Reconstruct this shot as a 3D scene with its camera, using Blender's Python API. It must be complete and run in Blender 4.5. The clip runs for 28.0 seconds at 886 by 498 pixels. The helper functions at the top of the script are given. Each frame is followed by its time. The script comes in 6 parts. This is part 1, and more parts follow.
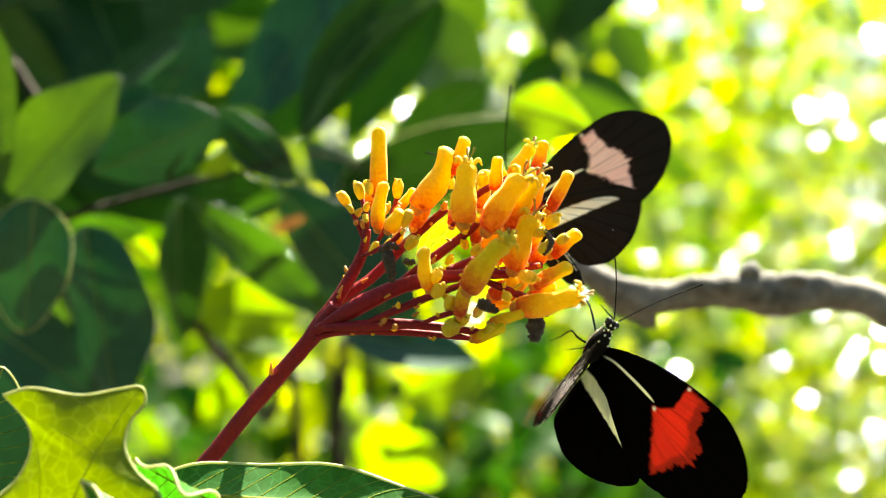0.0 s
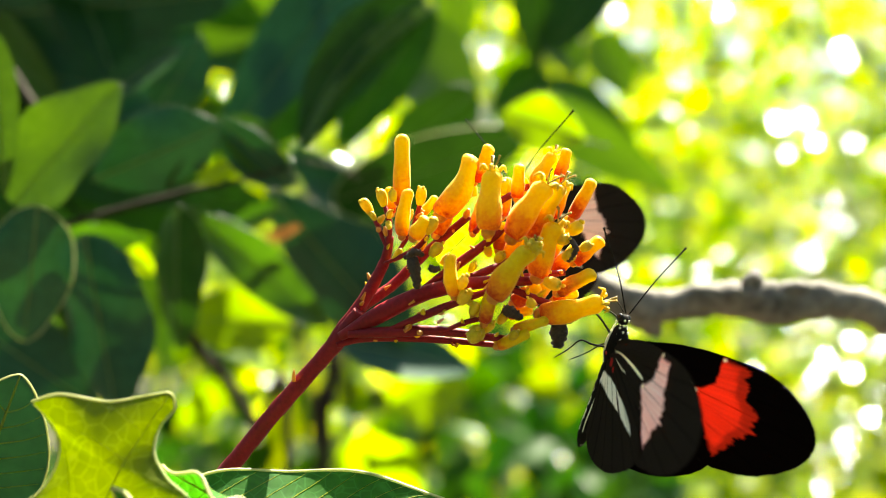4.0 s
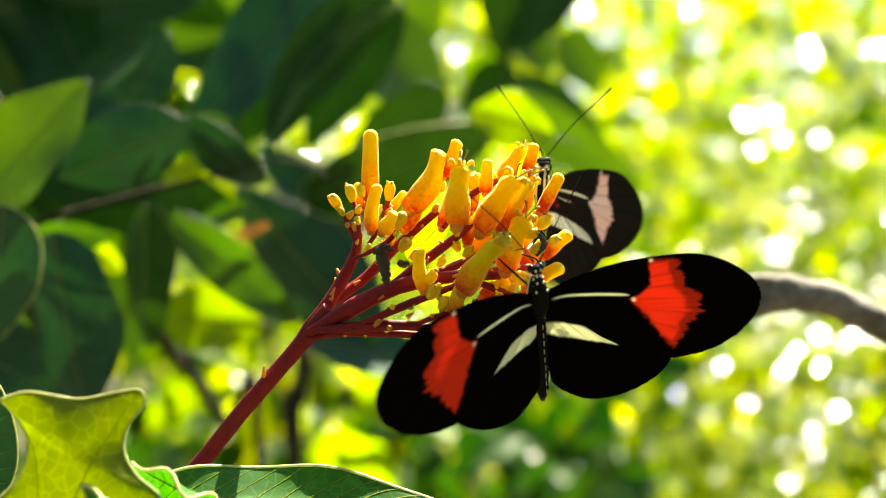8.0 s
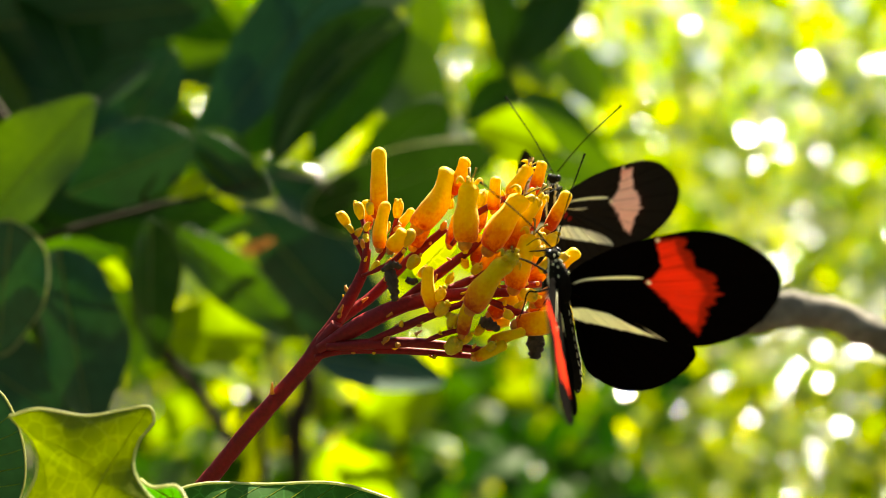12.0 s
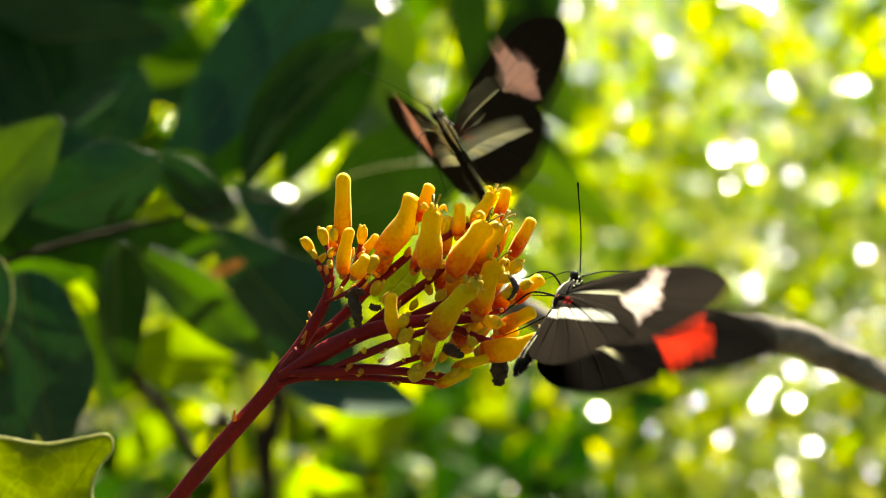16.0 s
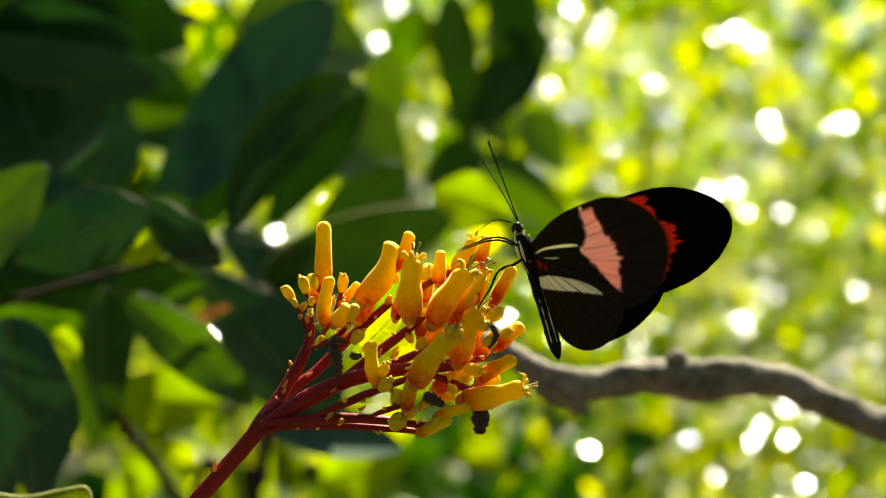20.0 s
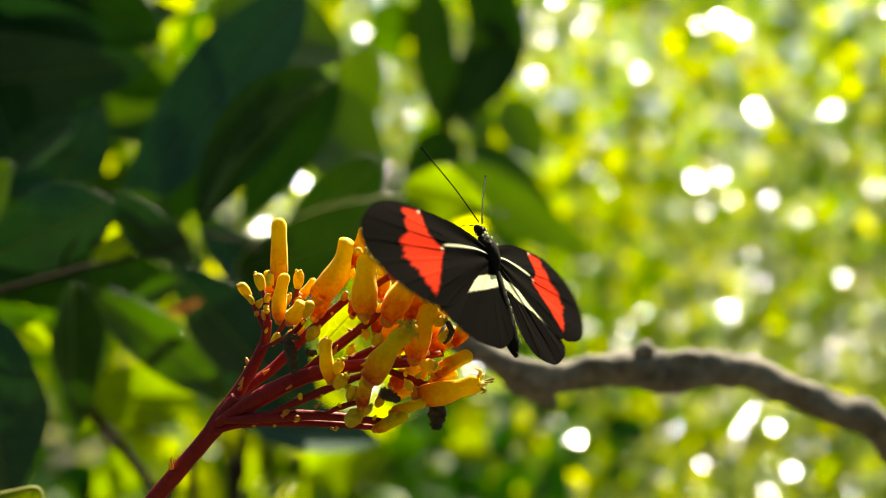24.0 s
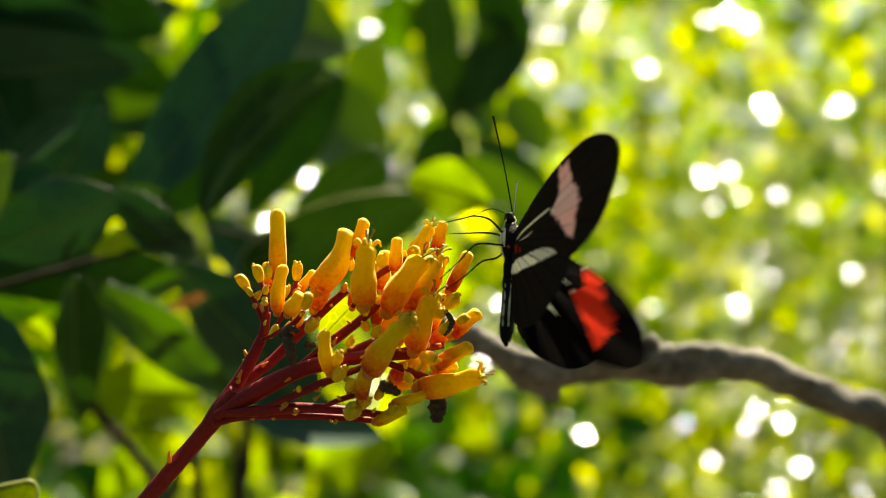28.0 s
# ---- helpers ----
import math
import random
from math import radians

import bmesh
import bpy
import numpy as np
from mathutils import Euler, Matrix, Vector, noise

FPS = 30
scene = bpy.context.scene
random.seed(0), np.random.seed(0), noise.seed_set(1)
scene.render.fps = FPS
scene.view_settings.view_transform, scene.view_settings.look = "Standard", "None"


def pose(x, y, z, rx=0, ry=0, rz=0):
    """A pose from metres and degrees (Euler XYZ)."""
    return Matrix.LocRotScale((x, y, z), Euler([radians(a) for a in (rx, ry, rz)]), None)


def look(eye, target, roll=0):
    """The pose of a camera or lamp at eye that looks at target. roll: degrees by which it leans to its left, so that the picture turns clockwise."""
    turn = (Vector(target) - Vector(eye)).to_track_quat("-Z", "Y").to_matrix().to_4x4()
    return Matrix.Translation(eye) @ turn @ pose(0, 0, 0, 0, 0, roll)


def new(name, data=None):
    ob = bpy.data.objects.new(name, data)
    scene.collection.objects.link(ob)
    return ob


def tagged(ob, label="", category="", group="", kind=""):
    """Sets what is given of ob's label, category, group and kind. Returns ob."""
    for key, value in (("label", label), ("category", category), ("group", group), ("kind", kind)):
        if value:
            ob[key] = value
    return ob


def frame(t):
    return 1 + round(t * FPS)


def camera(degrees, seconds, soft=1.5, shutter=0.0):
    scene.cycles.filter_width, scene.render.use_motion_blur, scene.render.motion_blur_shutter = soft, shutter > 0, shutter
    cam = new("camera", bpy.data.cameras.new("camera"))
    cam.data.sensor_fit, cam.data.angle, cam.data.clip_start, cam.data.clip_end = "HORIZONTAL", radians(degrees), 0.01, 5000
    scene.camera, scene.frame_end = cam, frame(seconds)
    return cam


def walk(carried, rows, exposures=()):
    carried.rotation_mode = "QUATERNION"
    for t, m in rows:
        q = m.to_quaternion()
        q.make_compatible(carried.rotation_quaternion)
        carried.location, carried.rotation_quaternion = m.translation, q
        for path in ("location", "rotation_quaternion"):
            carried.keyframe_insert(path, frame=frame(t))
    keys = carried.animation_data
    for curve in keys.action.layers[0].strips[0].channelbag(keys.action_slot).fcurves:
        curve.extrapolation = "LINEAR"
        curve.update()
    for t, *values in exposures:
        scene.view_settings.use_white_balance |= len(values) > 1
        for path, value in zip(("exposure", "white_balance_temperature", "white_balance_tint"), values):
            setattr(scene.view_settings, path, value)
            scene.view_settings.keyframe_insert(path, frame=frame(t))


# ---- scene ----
# ---- camera ----
cam = camera(40, 28.0, soft=0.9, shutter=0.5)
cam.data.dof.use_dof = True
cam.data.dof.focus_distance = 0.217
cam.data.dof.aperture_fstop = 10.0
PATH = [  # seconds, eye, target, roll
    (0.0, 0.00995, -0.21305, 1.20144, -0.00140, 0.00204, 1.19968, 0.280),
    (0.5, 0.00694, -0.21260, 1.20175, -0.00488, 0.00247, 1.20233, 0.138),
    (1.0, 0.00540, -0.21300, 1.20189, -0.00581, 0.00211, 1.20348, 0.066),
    (1.5, 0.00389, -0.21292, 1.20130, -0.00804, 0.00214, 1.20345, -0.025),
    (2.0, 0.00130, -0.21352, 1.20064, -0.00912, 0.00162, 1.20238, 0.132),
    (2.5, -0.00121, -0.21359, 1.20049, -0.01048, 0.00161, 1.20177, 0.284),
    (4.5, 0.00069, -0.21527, 1.20064, -0.00271, 0.00010, 1.20060, 0.354),
    (5.0, 0.00153, -0.21602, 1.20069, 0.00024, -0.00062, 1.20020, 0.347),
    (5.5, 0.00034, -0.21646, 1.20083, 0.00088, -0.00106, 1.19991, 0.386),
    (6.0, 0.00169, -0.21617, 1.20097, 0.00320, -0.00077, 1.20049, 0.148),
    (6.5, 0.00314, -0.21521, 1.20110, 0.00644, 0.00016, 1.20105, 0.103),
    (7.0, 0.00358, -0.21540, 1.20086, 0.00510, -0.00001, 1.20052, 0.196),
    (7.5, 0.00278, -0.21580, 1.20046, 0.00330, -0.00040, 1.20045, 0.269),
    (8.0, -0.00000, -0.21540, 1.20000, -0.00000, -0.00000, 1.20000, 0.000),
    (8.5, 0.00065, -0.21572, 1.20045, 0.00057, -0.00032, 1.20086, -0.007),
    (9.0, 0.00068, -0.21576, 1.20085, 0.00040, -0.00036, 1.20053, 0.018),
    (9.5, 0.00096, -0.21576, 1.20165, 0.00113, -0.00036, 1.20199, 0.249),
    (10.0, 0.00205, -0.21570, 1.20089, 0.00229, -0.00031, 1.20200, 0.288),
    (10.5, 0.00203, -0.21571, 1.20128, 0.00204, -0.00032, 1.20273, 0.116),
    (11.0, -0.00006, -0.21599, 1.20114, -0.00042, -0.00060, 1.20323, 0.108),
    (11.5, -0.00046, -0.21577, 1.20085, -0.00074, -0.00039, 1.20336, 0.068),
    (13.5, -0.00497, -0.21730, 1.19990, -0.00296, -0.00192, 1.20245, 0.399),
    (14.0, -0.00266, -0.21682, 1.19986, 0.00128, -0.00148, 1.20298, 0.312),
    (14.5, -0.00079, -0.21676, 1.20052, 0.00327, -0.00144, 1.20469, 0.287),
    (15.0, 0.00112, -0.21642, 1.20031, 0.00408, -0.00108, 1.20437, 0.349),
    (15.5, 0.00132, -0.21534, 1.20123, 0.00465, -0.00001, 1.20530, 0.379),
    (16.0, 0.00076, -0.21566, 1.20195, 0.00490, -0.00037, 1.20775, 0.203),
    (16.5, 0.00347, -0.21530, 1.20265, 0.00814, -0.00012, 1.21110, -0.050),
    (17.0, 0.00424, -0.21555, 1.20326, 0.00880, -0.00045, 1.21351, -0.188),
    (17.5, 0.00493, -0.21559, 1.20457, 0.00951, -0.00057, 1.21646, -0.018),
    (18.0, 0.00429, -0.21546, 1.20394, 0.00874, -0.00049, 1.21679, -0.104),
    (18.5, 0.00317, -0.21546, 1.20327, 0.00752, -0.00050, 1.21621, -0.284),
    (19.0, 0.00285, -0.21574, 1.20368, 0.00770, -0.00078, 1.21659, -0.277),
    (19.5, 0.00283, -0.21538, 1.20305, 0.00794, -0.00041, 1.21563, -0.328),
    (20.0, 0.00294, -0.21600, 1.20381, 0.00836, -0.00103, 1.21623, -0.093),
    (20.5, 0.00358, -0.21509, 1.20347, 0.00940, -0.00015, 1.21632, -0.182),
    (22.5, 0.00818, -0.21541, 1.20457, 0.01252, -0.00039, 1.21663, -0.497),
    (23.0, 0.00956, -0.21544, 1.20447, 0.01504, -0.00044, 1.21640, -0.318),
    (23.5, 0.00960, -0.21519, 1.20484, 0.01553, -0.00014, 1.21576, -0.522),
    (24.0, 0.00931, -0.21577, 1.20482, 0.01627, -0.00075, 1.21541, -0.619),
    (24.5, 0.00947, -0.21538, 1.20442, 0.01685, -0.00034, 1.21444, -0.615),
    (25.0, 0.00794, -0.21554, 1.20523, 0.01598, -0.00053, 1.21540, -0.366),
    (25.5, 0.00604, -0.21579, 1.20621, 0.01370, -0.00083, 1.21759, -0.318),
    (26.0, 0.00521, -0.21545, 1.20537, 0.01324, -0.00055, 1.21770, -0.304),
    (26.5, 0.00761, -0.21466, 1.20514, 0.01597, 0.00022, 1.21749, -0.507),
    (27.0, 0.00905, -0.21388, 1.20407, 0.01604, 0.00113, 1.21507, -0.521),
    (27.5, 0.01092, -0.21286, 1.20407, 0.01708, 0.00221, 1.21423, -0.657),
    (28.0, 0.01086, -0.21313, 1.20394, 0.01628, 0.00197, 1.21394, -0.703),
]
walk(cam, [(t, look((x, y, z), (tx, ty, tz), roll)) for t, x, y, z, tx, ty, tz, roll in PATH],
     exposures=[(0, 2.9, 7000, 2), (2.5, 2.9, 7000, 2), (5, 2.8, 7400, 2), (8, 2.7, 7700, 2), (11, 2.35, 8200, 2), (15, 2.2, 8200, 2), (20, 1.9, 8200, 2), (28, 1.85, 8200, 2)])

# ---- world and sun ----
SUN_UP, SUN_TURN = 54.0, 24.0      # degrees above the horizon, and to the right of the view
world = bpy.data.worlds.new("sky")
scene.world = world
world.use_nodes = True
wn = world.node_tree
sky = wn.nodes.new("ShaderNodeTexSky")
sky.sky_type, sky.sun_disc = 'NISHITA', False
sky.sun_elevation, sky.sun_rotation = radians(SUN_UP), radians(SUN_TURN)
sky.dust_density = 2.0
wn.nodes["Background"].inputs["Strength"].default_value = 0.052
wn.links.new(sky.outputs[0], wn.nodes["Background"].inputs["Color"])
sun = new("sun", bpy.data.lights.new("sun", 'SUN'))
sun.data.energy, sun.data.angle, sun.data.color = 5.0, radians(0.5), (1.0, 0.95, 0.84)
toward = Vector((math.sin(radians(SUN_TURN)) * math.cos(radians(SUN_UP)), math.cos(radians(SUN_TURN)) * math.cos(radians(SUN_UP)), math.sin(radians(SUN_UP))))
sun.matrix_world = look(toward * 20, (0, 0, 0))


# ---- small helpers ----
def cm(p):
    """A place given in centimetres from the flower head, which hangs 1.2 m above the ground."""
    return Vector((p[0] / 100, p[1] / 100, 1.2 + p[2] / 100))


def smooth(points, n):
    """n places along a smooth line through the points (of any number of values each)."""
    p = np.array(points, float)
    if len(p) == 2:
        return [tuple(p[0] + (p[1] - p[0]) * i / (n - 1)) for i in range(n)]
    out = []
    for i in range(n):
        s = i / (n - 1) * (len(p) - 1)
        k = min(int(s), len(p) - 2)
        f = s - k
        a, b, c, d = p[max(k - 1, 0)], p[k], p[k + 1], p[min(k + 2, len(p) - 1)]
        out.append(tuple(0.5 * (2 * b + (c - a) * f + (2 * a - 5 * b + 4 * c - d) * f * f + (3 * b - a - 3 * c + d) * f ** 3)))
    return out


def mesh_from(name, verts, faces, materials, tone=None, colours=None, pick=None):
    me = bpy.data.meshes.new(name)
    me.from_pydata([tuple(v) for v in verts], [], faces)
    for m in materials if isinstance(materials, (list, tuple)) else [materials]:
        me.materials.append(m)
    me.polygons.foreach_set("use_smooth", [True] * len(me.polygons))
    if tone is not None:
        me.attributes.new("tone", 'FLOAT', 'POINT').data.foreach_set("value", np.array(tone, np.float32))
    if colours is not None:
        me.attributes.new("scales", 'FLOAT_COLOR', 'POINT').data.foreach_set("color", np.array(colours, np.float32).ravel())
    if pick is not None:
        me.polygons.foreach_set("material_index", pick)
    me.update()
    return me


def part(name, me, parent, label=""):
    ob = new(name, me)
    ob.parent = parent
    return tagged(ob, label=label)


def empty(name, place, label, category, group="", kind=""):
    ob = new(name)
    ob.empty_display_size = 0.005
    ob.matrix_world = Matrix.Translation(place)
    return tagged(ob, label, category, group, kind)


def tube(points, radii, n=18, sides=8, knots=0.0, seed=0):
    """Vertices and faces of a round stem through the points, closed at both ends, in metres."""
    line = smooth([tuple(p) + (r,) for p, r in zip(points, radii)], n)
    rnd = random.Random(seed)
    verts, faces = [], []
    up = Vector((0.31, 0.2, 0.93))
    for i, q in enumerate(line):
        a, b = Vector(line[max(i - 1, 0)][:3]), Vector(line[min(i + 1, n - 1)][:3])
        d = (b - a).normalized()
        s = d.cross(up).normalized()
        w = s.cross(d)
        for k in range(sides):
            g = 2 * math.pi * k / sides
            r = max(q[3], 1e-5) * (1 + knots * rnd.uniform(-1, 1))
            verts.append(Vector(q[:3]) + (s * math.cos(g) + w * math.sin(g)) * r)
    for i in range(n - 1):
        for k in range(sides):
            faces.append((i * sides + k, i * sides + (k + 1) % sides, (i + 1) * sides + (k + 1) % sides, (i + 1) * sides + k))
    for end, q in ((0, line[0]), (n - 1, line[-1])):
        verts.append(Vector(q[:3]))
        ring = [(end * sides + k, end * sides + (k + 1) % sides, len(verts) - 1) for k in range(sides)]
        faces += ring if end else [f[::-1] for f in ring]
    return verts, faces


def shift(verts, place):
    return [v - place for v in verts]


def ball(place, r, squash=(1, 1, 1), seg=10, rings=7):
    verts, faces = [], []
    for i in range(rings + 1):
        a = math.pi * i / rings
        for k in range(seg):
            g = 2 * math.pi * k / seg
            verts.append(Vector(place) + Vector((math.sin(a) * math.cos(g) * squash[0], math.sin(a) * math.sin(g) * squash[1], math.cos(a) * squash[2])) * r)
    for i in range(rings):
        for k in range(seg):
            faces.append((i * seg + k, (i + 1) * seg + k, (i + 1) * seg + (k + 1) % seg, i * seg + (k + 1) % seg))
    return verts, faces


# ---- materials ----
def material(name, rough=0.5, base=(0.5, 0.5, 0.5), low=None, scale=900.0, coarse=90.0, bump=0.0, glow=0.0, through_colour=None,
             tone=None, scales=False, rand=0.0, spec=0.5, coat=0.0, where='Object', net=0.0, fuzz=0.0):
    """A surface with fine grain and coarse stains. glow: how much of the light it lets through; tone: colours along a pigment ramp."""
    m = bpy.data.materials.new(name)
    m.use_nodes = True
    t = m.node_tree
    N, L = t.nodes, t.links
    bsdf, out = N["Principled BSDF"], N["Material Output"]
    bsdf.inputs["Roughness"].default_value = rough
    bsdf.inputs["Specular IOR Level"].default_value = spec
    bsdf.inputs["Coat Weight"].default_value = coat
    bsdf.inputs["Coat Roughness"].default_value = 0.25
    bsdf.inputs["Sheen Weight"].default_value = fuzz
    bsdf.inputs["Sheen Roughness"].default_value = 0.35
    bsdf.inputs["Sheen Tint"].default_value = (1.0, 0.85, 0.45, 1)
    coords = N.new("ShaderNodeTexCoord")
    fine, wide = N.new("ShaderNodeTexNoise"), N.new("ShaderNodeTexNoise")
    fine.inputs["Scale"].default_value, wide.inputs["Scale"].default_value = scale, coarse
    fine.inputs["Detail"].default_value = 5
    wide.inputs["Detail"].default_value = 4
    for x in (fine, wide):
        L.new(coords.outputs[where], x.inputs["Vector"])
    both = N.new("ShaderNodeMath")
    both.operation = 'MULTIPLY_ADD'
    both.inputs[1].default_value = 0.45
    L.new(fine.outputs["Fac"], both.inputs[0])
    half = N.new("ShaderNodeMath")
    half.operation = 'MULTIPLY'
    half.inputs[1].default_value = 0.55
    L.new(wide.outputs["Fac"], half.inputs[0])
    L.new(half.outputs[0], both.inputs[2])
    ramp = N.new("ShaderNodeValToRGB")
    ramp.color_ramp.elements[0].position, ramp.color_ramp.elements[1].position = 0.33, 0.67
    low = low or tuple(c * 0.72 for c in base)
    ramp.color_ramp.elements[0].color, ramp.color_ramp.elements[1].color = (*low, 1), (*base, 1)
    L.new(both.outputs[0], ramp.inputs[0])
    colour = ramp.outputs[0]
    if tone:
        attr = N.new("ShaderNodeAttribute")
        attr.attribute_name = "tone"
        pig = N.new("ShaderNodeValToRGB")
        for i, (pos, c) in enumerate(tone):
            e = pig.color_ramp.elements[i] if i < 2 else pig.color_ramp.elements.new(pos)
            e.position, e.color = pos, (*c, 1)
        wob = N.new("ShaderNodeMath")
        wob.operation = 'MULTIPLY_ADD'
        wob.inputs[1].default_value, wob.inputs[2].default_value = 1.1, -0.55
        L.new(both.outputs[0], wob.inputs[0])
        add = N.new("ShaderNodeMath")
        add.operation = 'ADD'
        L.new(attr.outputs["Fac"], add.inputs[0])
        L.new(wob.outputs[0], add.inputs[1])
        L.new(add.outputs[0], pig.inputs[0])
        mix = N.new("ShaderNodeMix")
        mix.data_type, mix.blend_type = 'RGBA', 'MULTIPLY'
        mix.inputs[0].default_value = 0.45
        L.new(pig.outputs[0], mix.inputs[6])
        L.new(ramp.outputs[0], mix.inputs[7])
        colour = mix.outputs[2]
    if net:  # the fine pale net of veins in a blade
        cells = N.new("ShaderNodeTexVoronoi")
        cells.feature = 'DISTANCE_TO_EDGE'
        cells.inputs["Scale"].default_value = net
        L.new(coords.outputs[where], cells.inputs["Vector"])
        line = N.new("ShaderNodeMapRange")
        line.inputs["From Min"].default_value, line.inputs["From Max"].default_value = 0.01, 0.05
        line.inputs["To Min"].default_value, line.inputs["To Max"].default_value = 0.4, 0.0
        L.new(cells.outputs["Distance"], line.inputs["Value"])
        mix = N.new("ShaderNodeMix")
        mix.data_type = 'RGBA'
        L.new(line.outputs[0], mix.inputs[0])
        L.new(colour, mix.inputs[6])
        mix.inputs[7].default_value = (base[0] * 1.8, base[1] * 1.7, base[2] * 4.0, 1)
        colour = mix.outputs[2]
    if scales:
        attr = N.new("ShaderNodeAttribute")
        attr.attribute_name = "scales"
        mix = N.new("ShaderNodeMix")
        mix.data_type, mix.blend_type = 'RGBA', 'MULTIPLY'
        mix.inputs[0].default_value = 0.5
        L.new(attr.outputs["Color"], mix.inputs[6])
        L.new(ramp.outputs[0], mix.inputs[7])
        colour = mix.outputs[2]
    if rand:
        info = N.new("ShaderNodeNewGeometry" if rand < 0 else "ShaderNodeObjectInfo")
        hsv = N.new("ShaderNodeHueSaturation")
        span = N.new("ShaderNodeMapRange")
        span.inputs["To Min"].default_value, span.inputs["To Max"].default_value = 1 - abs(rand), 1 + abs(rand)
        L.new(info.outputs["Random Per Island" if rand < 0 else "Random"], span.inputs["Value"])
        L.new(span.outputs[0], hsv.inputs["Value"])
        hue = N.new("ShaderNodeMapRange")
        hue.inputs["To Min"].default_value, hue.inputs["To Max"].default_value = 0.5 + abs(rand) * 0.06, 0.5 - abs(rand) * 0.06
        L.new(info.outputs["Random Per Island" if rand < 0 else "Random"], hue.inputs["Value"])
        L.new(hue.outputs[0], hsv.inputs["Hue"])
        L.new(colour, hsv.inputs["Color"])
        colour = hsv.outputs[0]
    L.new(colour, bsdf.inputs["Base Color"])
    if bump:
        b = N.new("ShaderNodeBump")
        b.inputs["Strength"].default_value, b.inputs["Distance"].default_value = bump, 0.0004
        L.new(both.outputs[0], b.inputs["Height"])
        L.new(b.outputs[0], bsdf.inputs["Normal"])
    if glow:
        tr = N.new("ShaderNodeBsdfTranslucent")
        tint = N.new("ShaderNodeMix")
        tint.data_type, tint.blend_type = 'RGBA', 'MULTIPLY'
        tint.inputs[0].default_value = 1.0
        L.new(colour, tint.inputs[6])
        tint.inputs[7].default_value = (*(through_colour or (1, 1, 1)), 1)
        L.new(tint.outputs[2], tr.inputs["Color"])
        mixs = N.new("ShaderNodeMixShader")
        mixs.inputs[0].default_value = glow
        L.new(bsdf.outputs[0], mixs.inputs[1])
        L.new(tr.outputs[0], mixs.inputs[2])
        L.new(mixs.outputs[0], out.inputs["Surface"])
    return m


COROLLA = material("corolla_skin", 0.55, (1.0, 1.0, 1.0), (0.8, 0.7, 0.45), 1500, 330, 0.8, 0.24, (1.0, 0.9, 0.4), spec=0.2, rand=0.1, fuzz=0.5,
                   tone=[(0.0, (0.6, 0.05, 0.012)), (1.0, (0.98, 0.74, 0.016)), (0.24, (0.9, 0.29, 0.016)), (0.56, (0.97, 0.57, 0.012))])
BUD = material("bud_skin", 0.5, (0.92, 0.72, 0.02), (0.66, 0.42, 0.012), 1500, 300, 0.3, 0.3, (1, 0.95, 0.4), rand=0.15, fuzz=0.4)
ANTHER = material("anther_tips", 0.6, (0.42, 0.28, 0.03), (0.16, 0.1, 0.02), 3000, 500, 0.3)
STEM = material("red_stem_skin", 0.5, (0.27, 0.008, 0.015), (0.13, 0.005, 0.009), 1600, 170, 0.6, spec=0.2)
DRY_LEAF = material("dry_leaf", 0.7, (0.35, 0.13, 0.03), (0.16, 0.06, 0.02), 500, 90, 0.4, 0.3)
DEAD = material("dead_flower", 0.85, (0.09, 0.055, 0.035), (0.02, 0.013, 0.01), 1600, 300, 0.8)
BRACT = material("bract_tips", 0.5, (0.8, 0.36, 0.03), (0.5, 0.14, 0.02), 1500, 300, 0.2, 0.2)
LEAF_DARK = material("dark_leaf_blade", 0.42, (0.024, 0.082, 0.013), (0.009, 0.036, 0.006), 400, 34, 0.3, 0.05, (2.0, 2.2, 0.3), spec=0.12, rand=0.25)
# green blade with a bluish sky sheen put into its base colour
LEAF_TEAL = material("sky_tinted_leaf_blade", 0.42, (0.022, 0.098, 0.048), (0.009, 0.046, 0.024), 400, 34, 0.3, 0.035, (2.0, 2.2, 0.4), spec=0.24, rand=0.2)
LEAF_OLIVE = material("olive_leaf_blade", 0.45, (0.072, 0.145, 0.014), (0.032, 0.085, 0.008), 500, 34, 0.25, 0.13, (2.0, 2.0, 0.4), spec=0.25, rand=0.15)
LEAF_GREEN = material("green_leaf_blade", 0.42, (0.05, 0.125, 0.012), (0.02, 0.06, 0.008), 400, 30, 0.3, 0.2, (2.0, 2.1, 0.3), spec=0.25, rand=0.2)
# lit copy of the shrub blade: sunlight put into a paler yellow-green
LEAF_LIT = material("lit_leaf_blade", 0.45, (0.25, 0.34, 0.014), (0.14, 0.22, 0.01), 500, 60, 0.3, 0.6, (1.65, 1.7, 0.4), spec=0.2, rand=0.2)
# yellow-green blade whose colour also holds sunlight
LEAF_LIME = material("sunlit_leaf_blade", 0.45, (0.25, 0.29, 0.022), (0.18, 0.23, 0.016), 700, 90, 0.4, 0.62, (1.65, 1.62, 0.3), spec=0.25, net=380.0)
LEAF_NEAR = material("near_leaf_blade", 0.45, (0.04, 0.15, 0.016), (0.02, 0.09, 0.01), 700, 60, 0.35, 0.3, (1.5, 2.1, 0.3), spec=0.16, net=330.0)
LEAF_RIM = material("leaf_rim", 0.5, (0.68, 0.7, 0.38), (0.5, 0.52, 0.2), 900, 80, 0.2, 0.45)
SOFT_RIM = material("soft_leaf_rim", 0.45, (0.1, 0.17, 0.06), (0.06, 0.11, 0.035), 900, 80, 0.2, 0.3)
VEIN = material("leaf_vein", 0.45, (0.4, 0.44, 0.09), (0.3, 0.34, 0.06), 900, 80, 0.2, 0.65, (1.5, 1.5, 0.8))
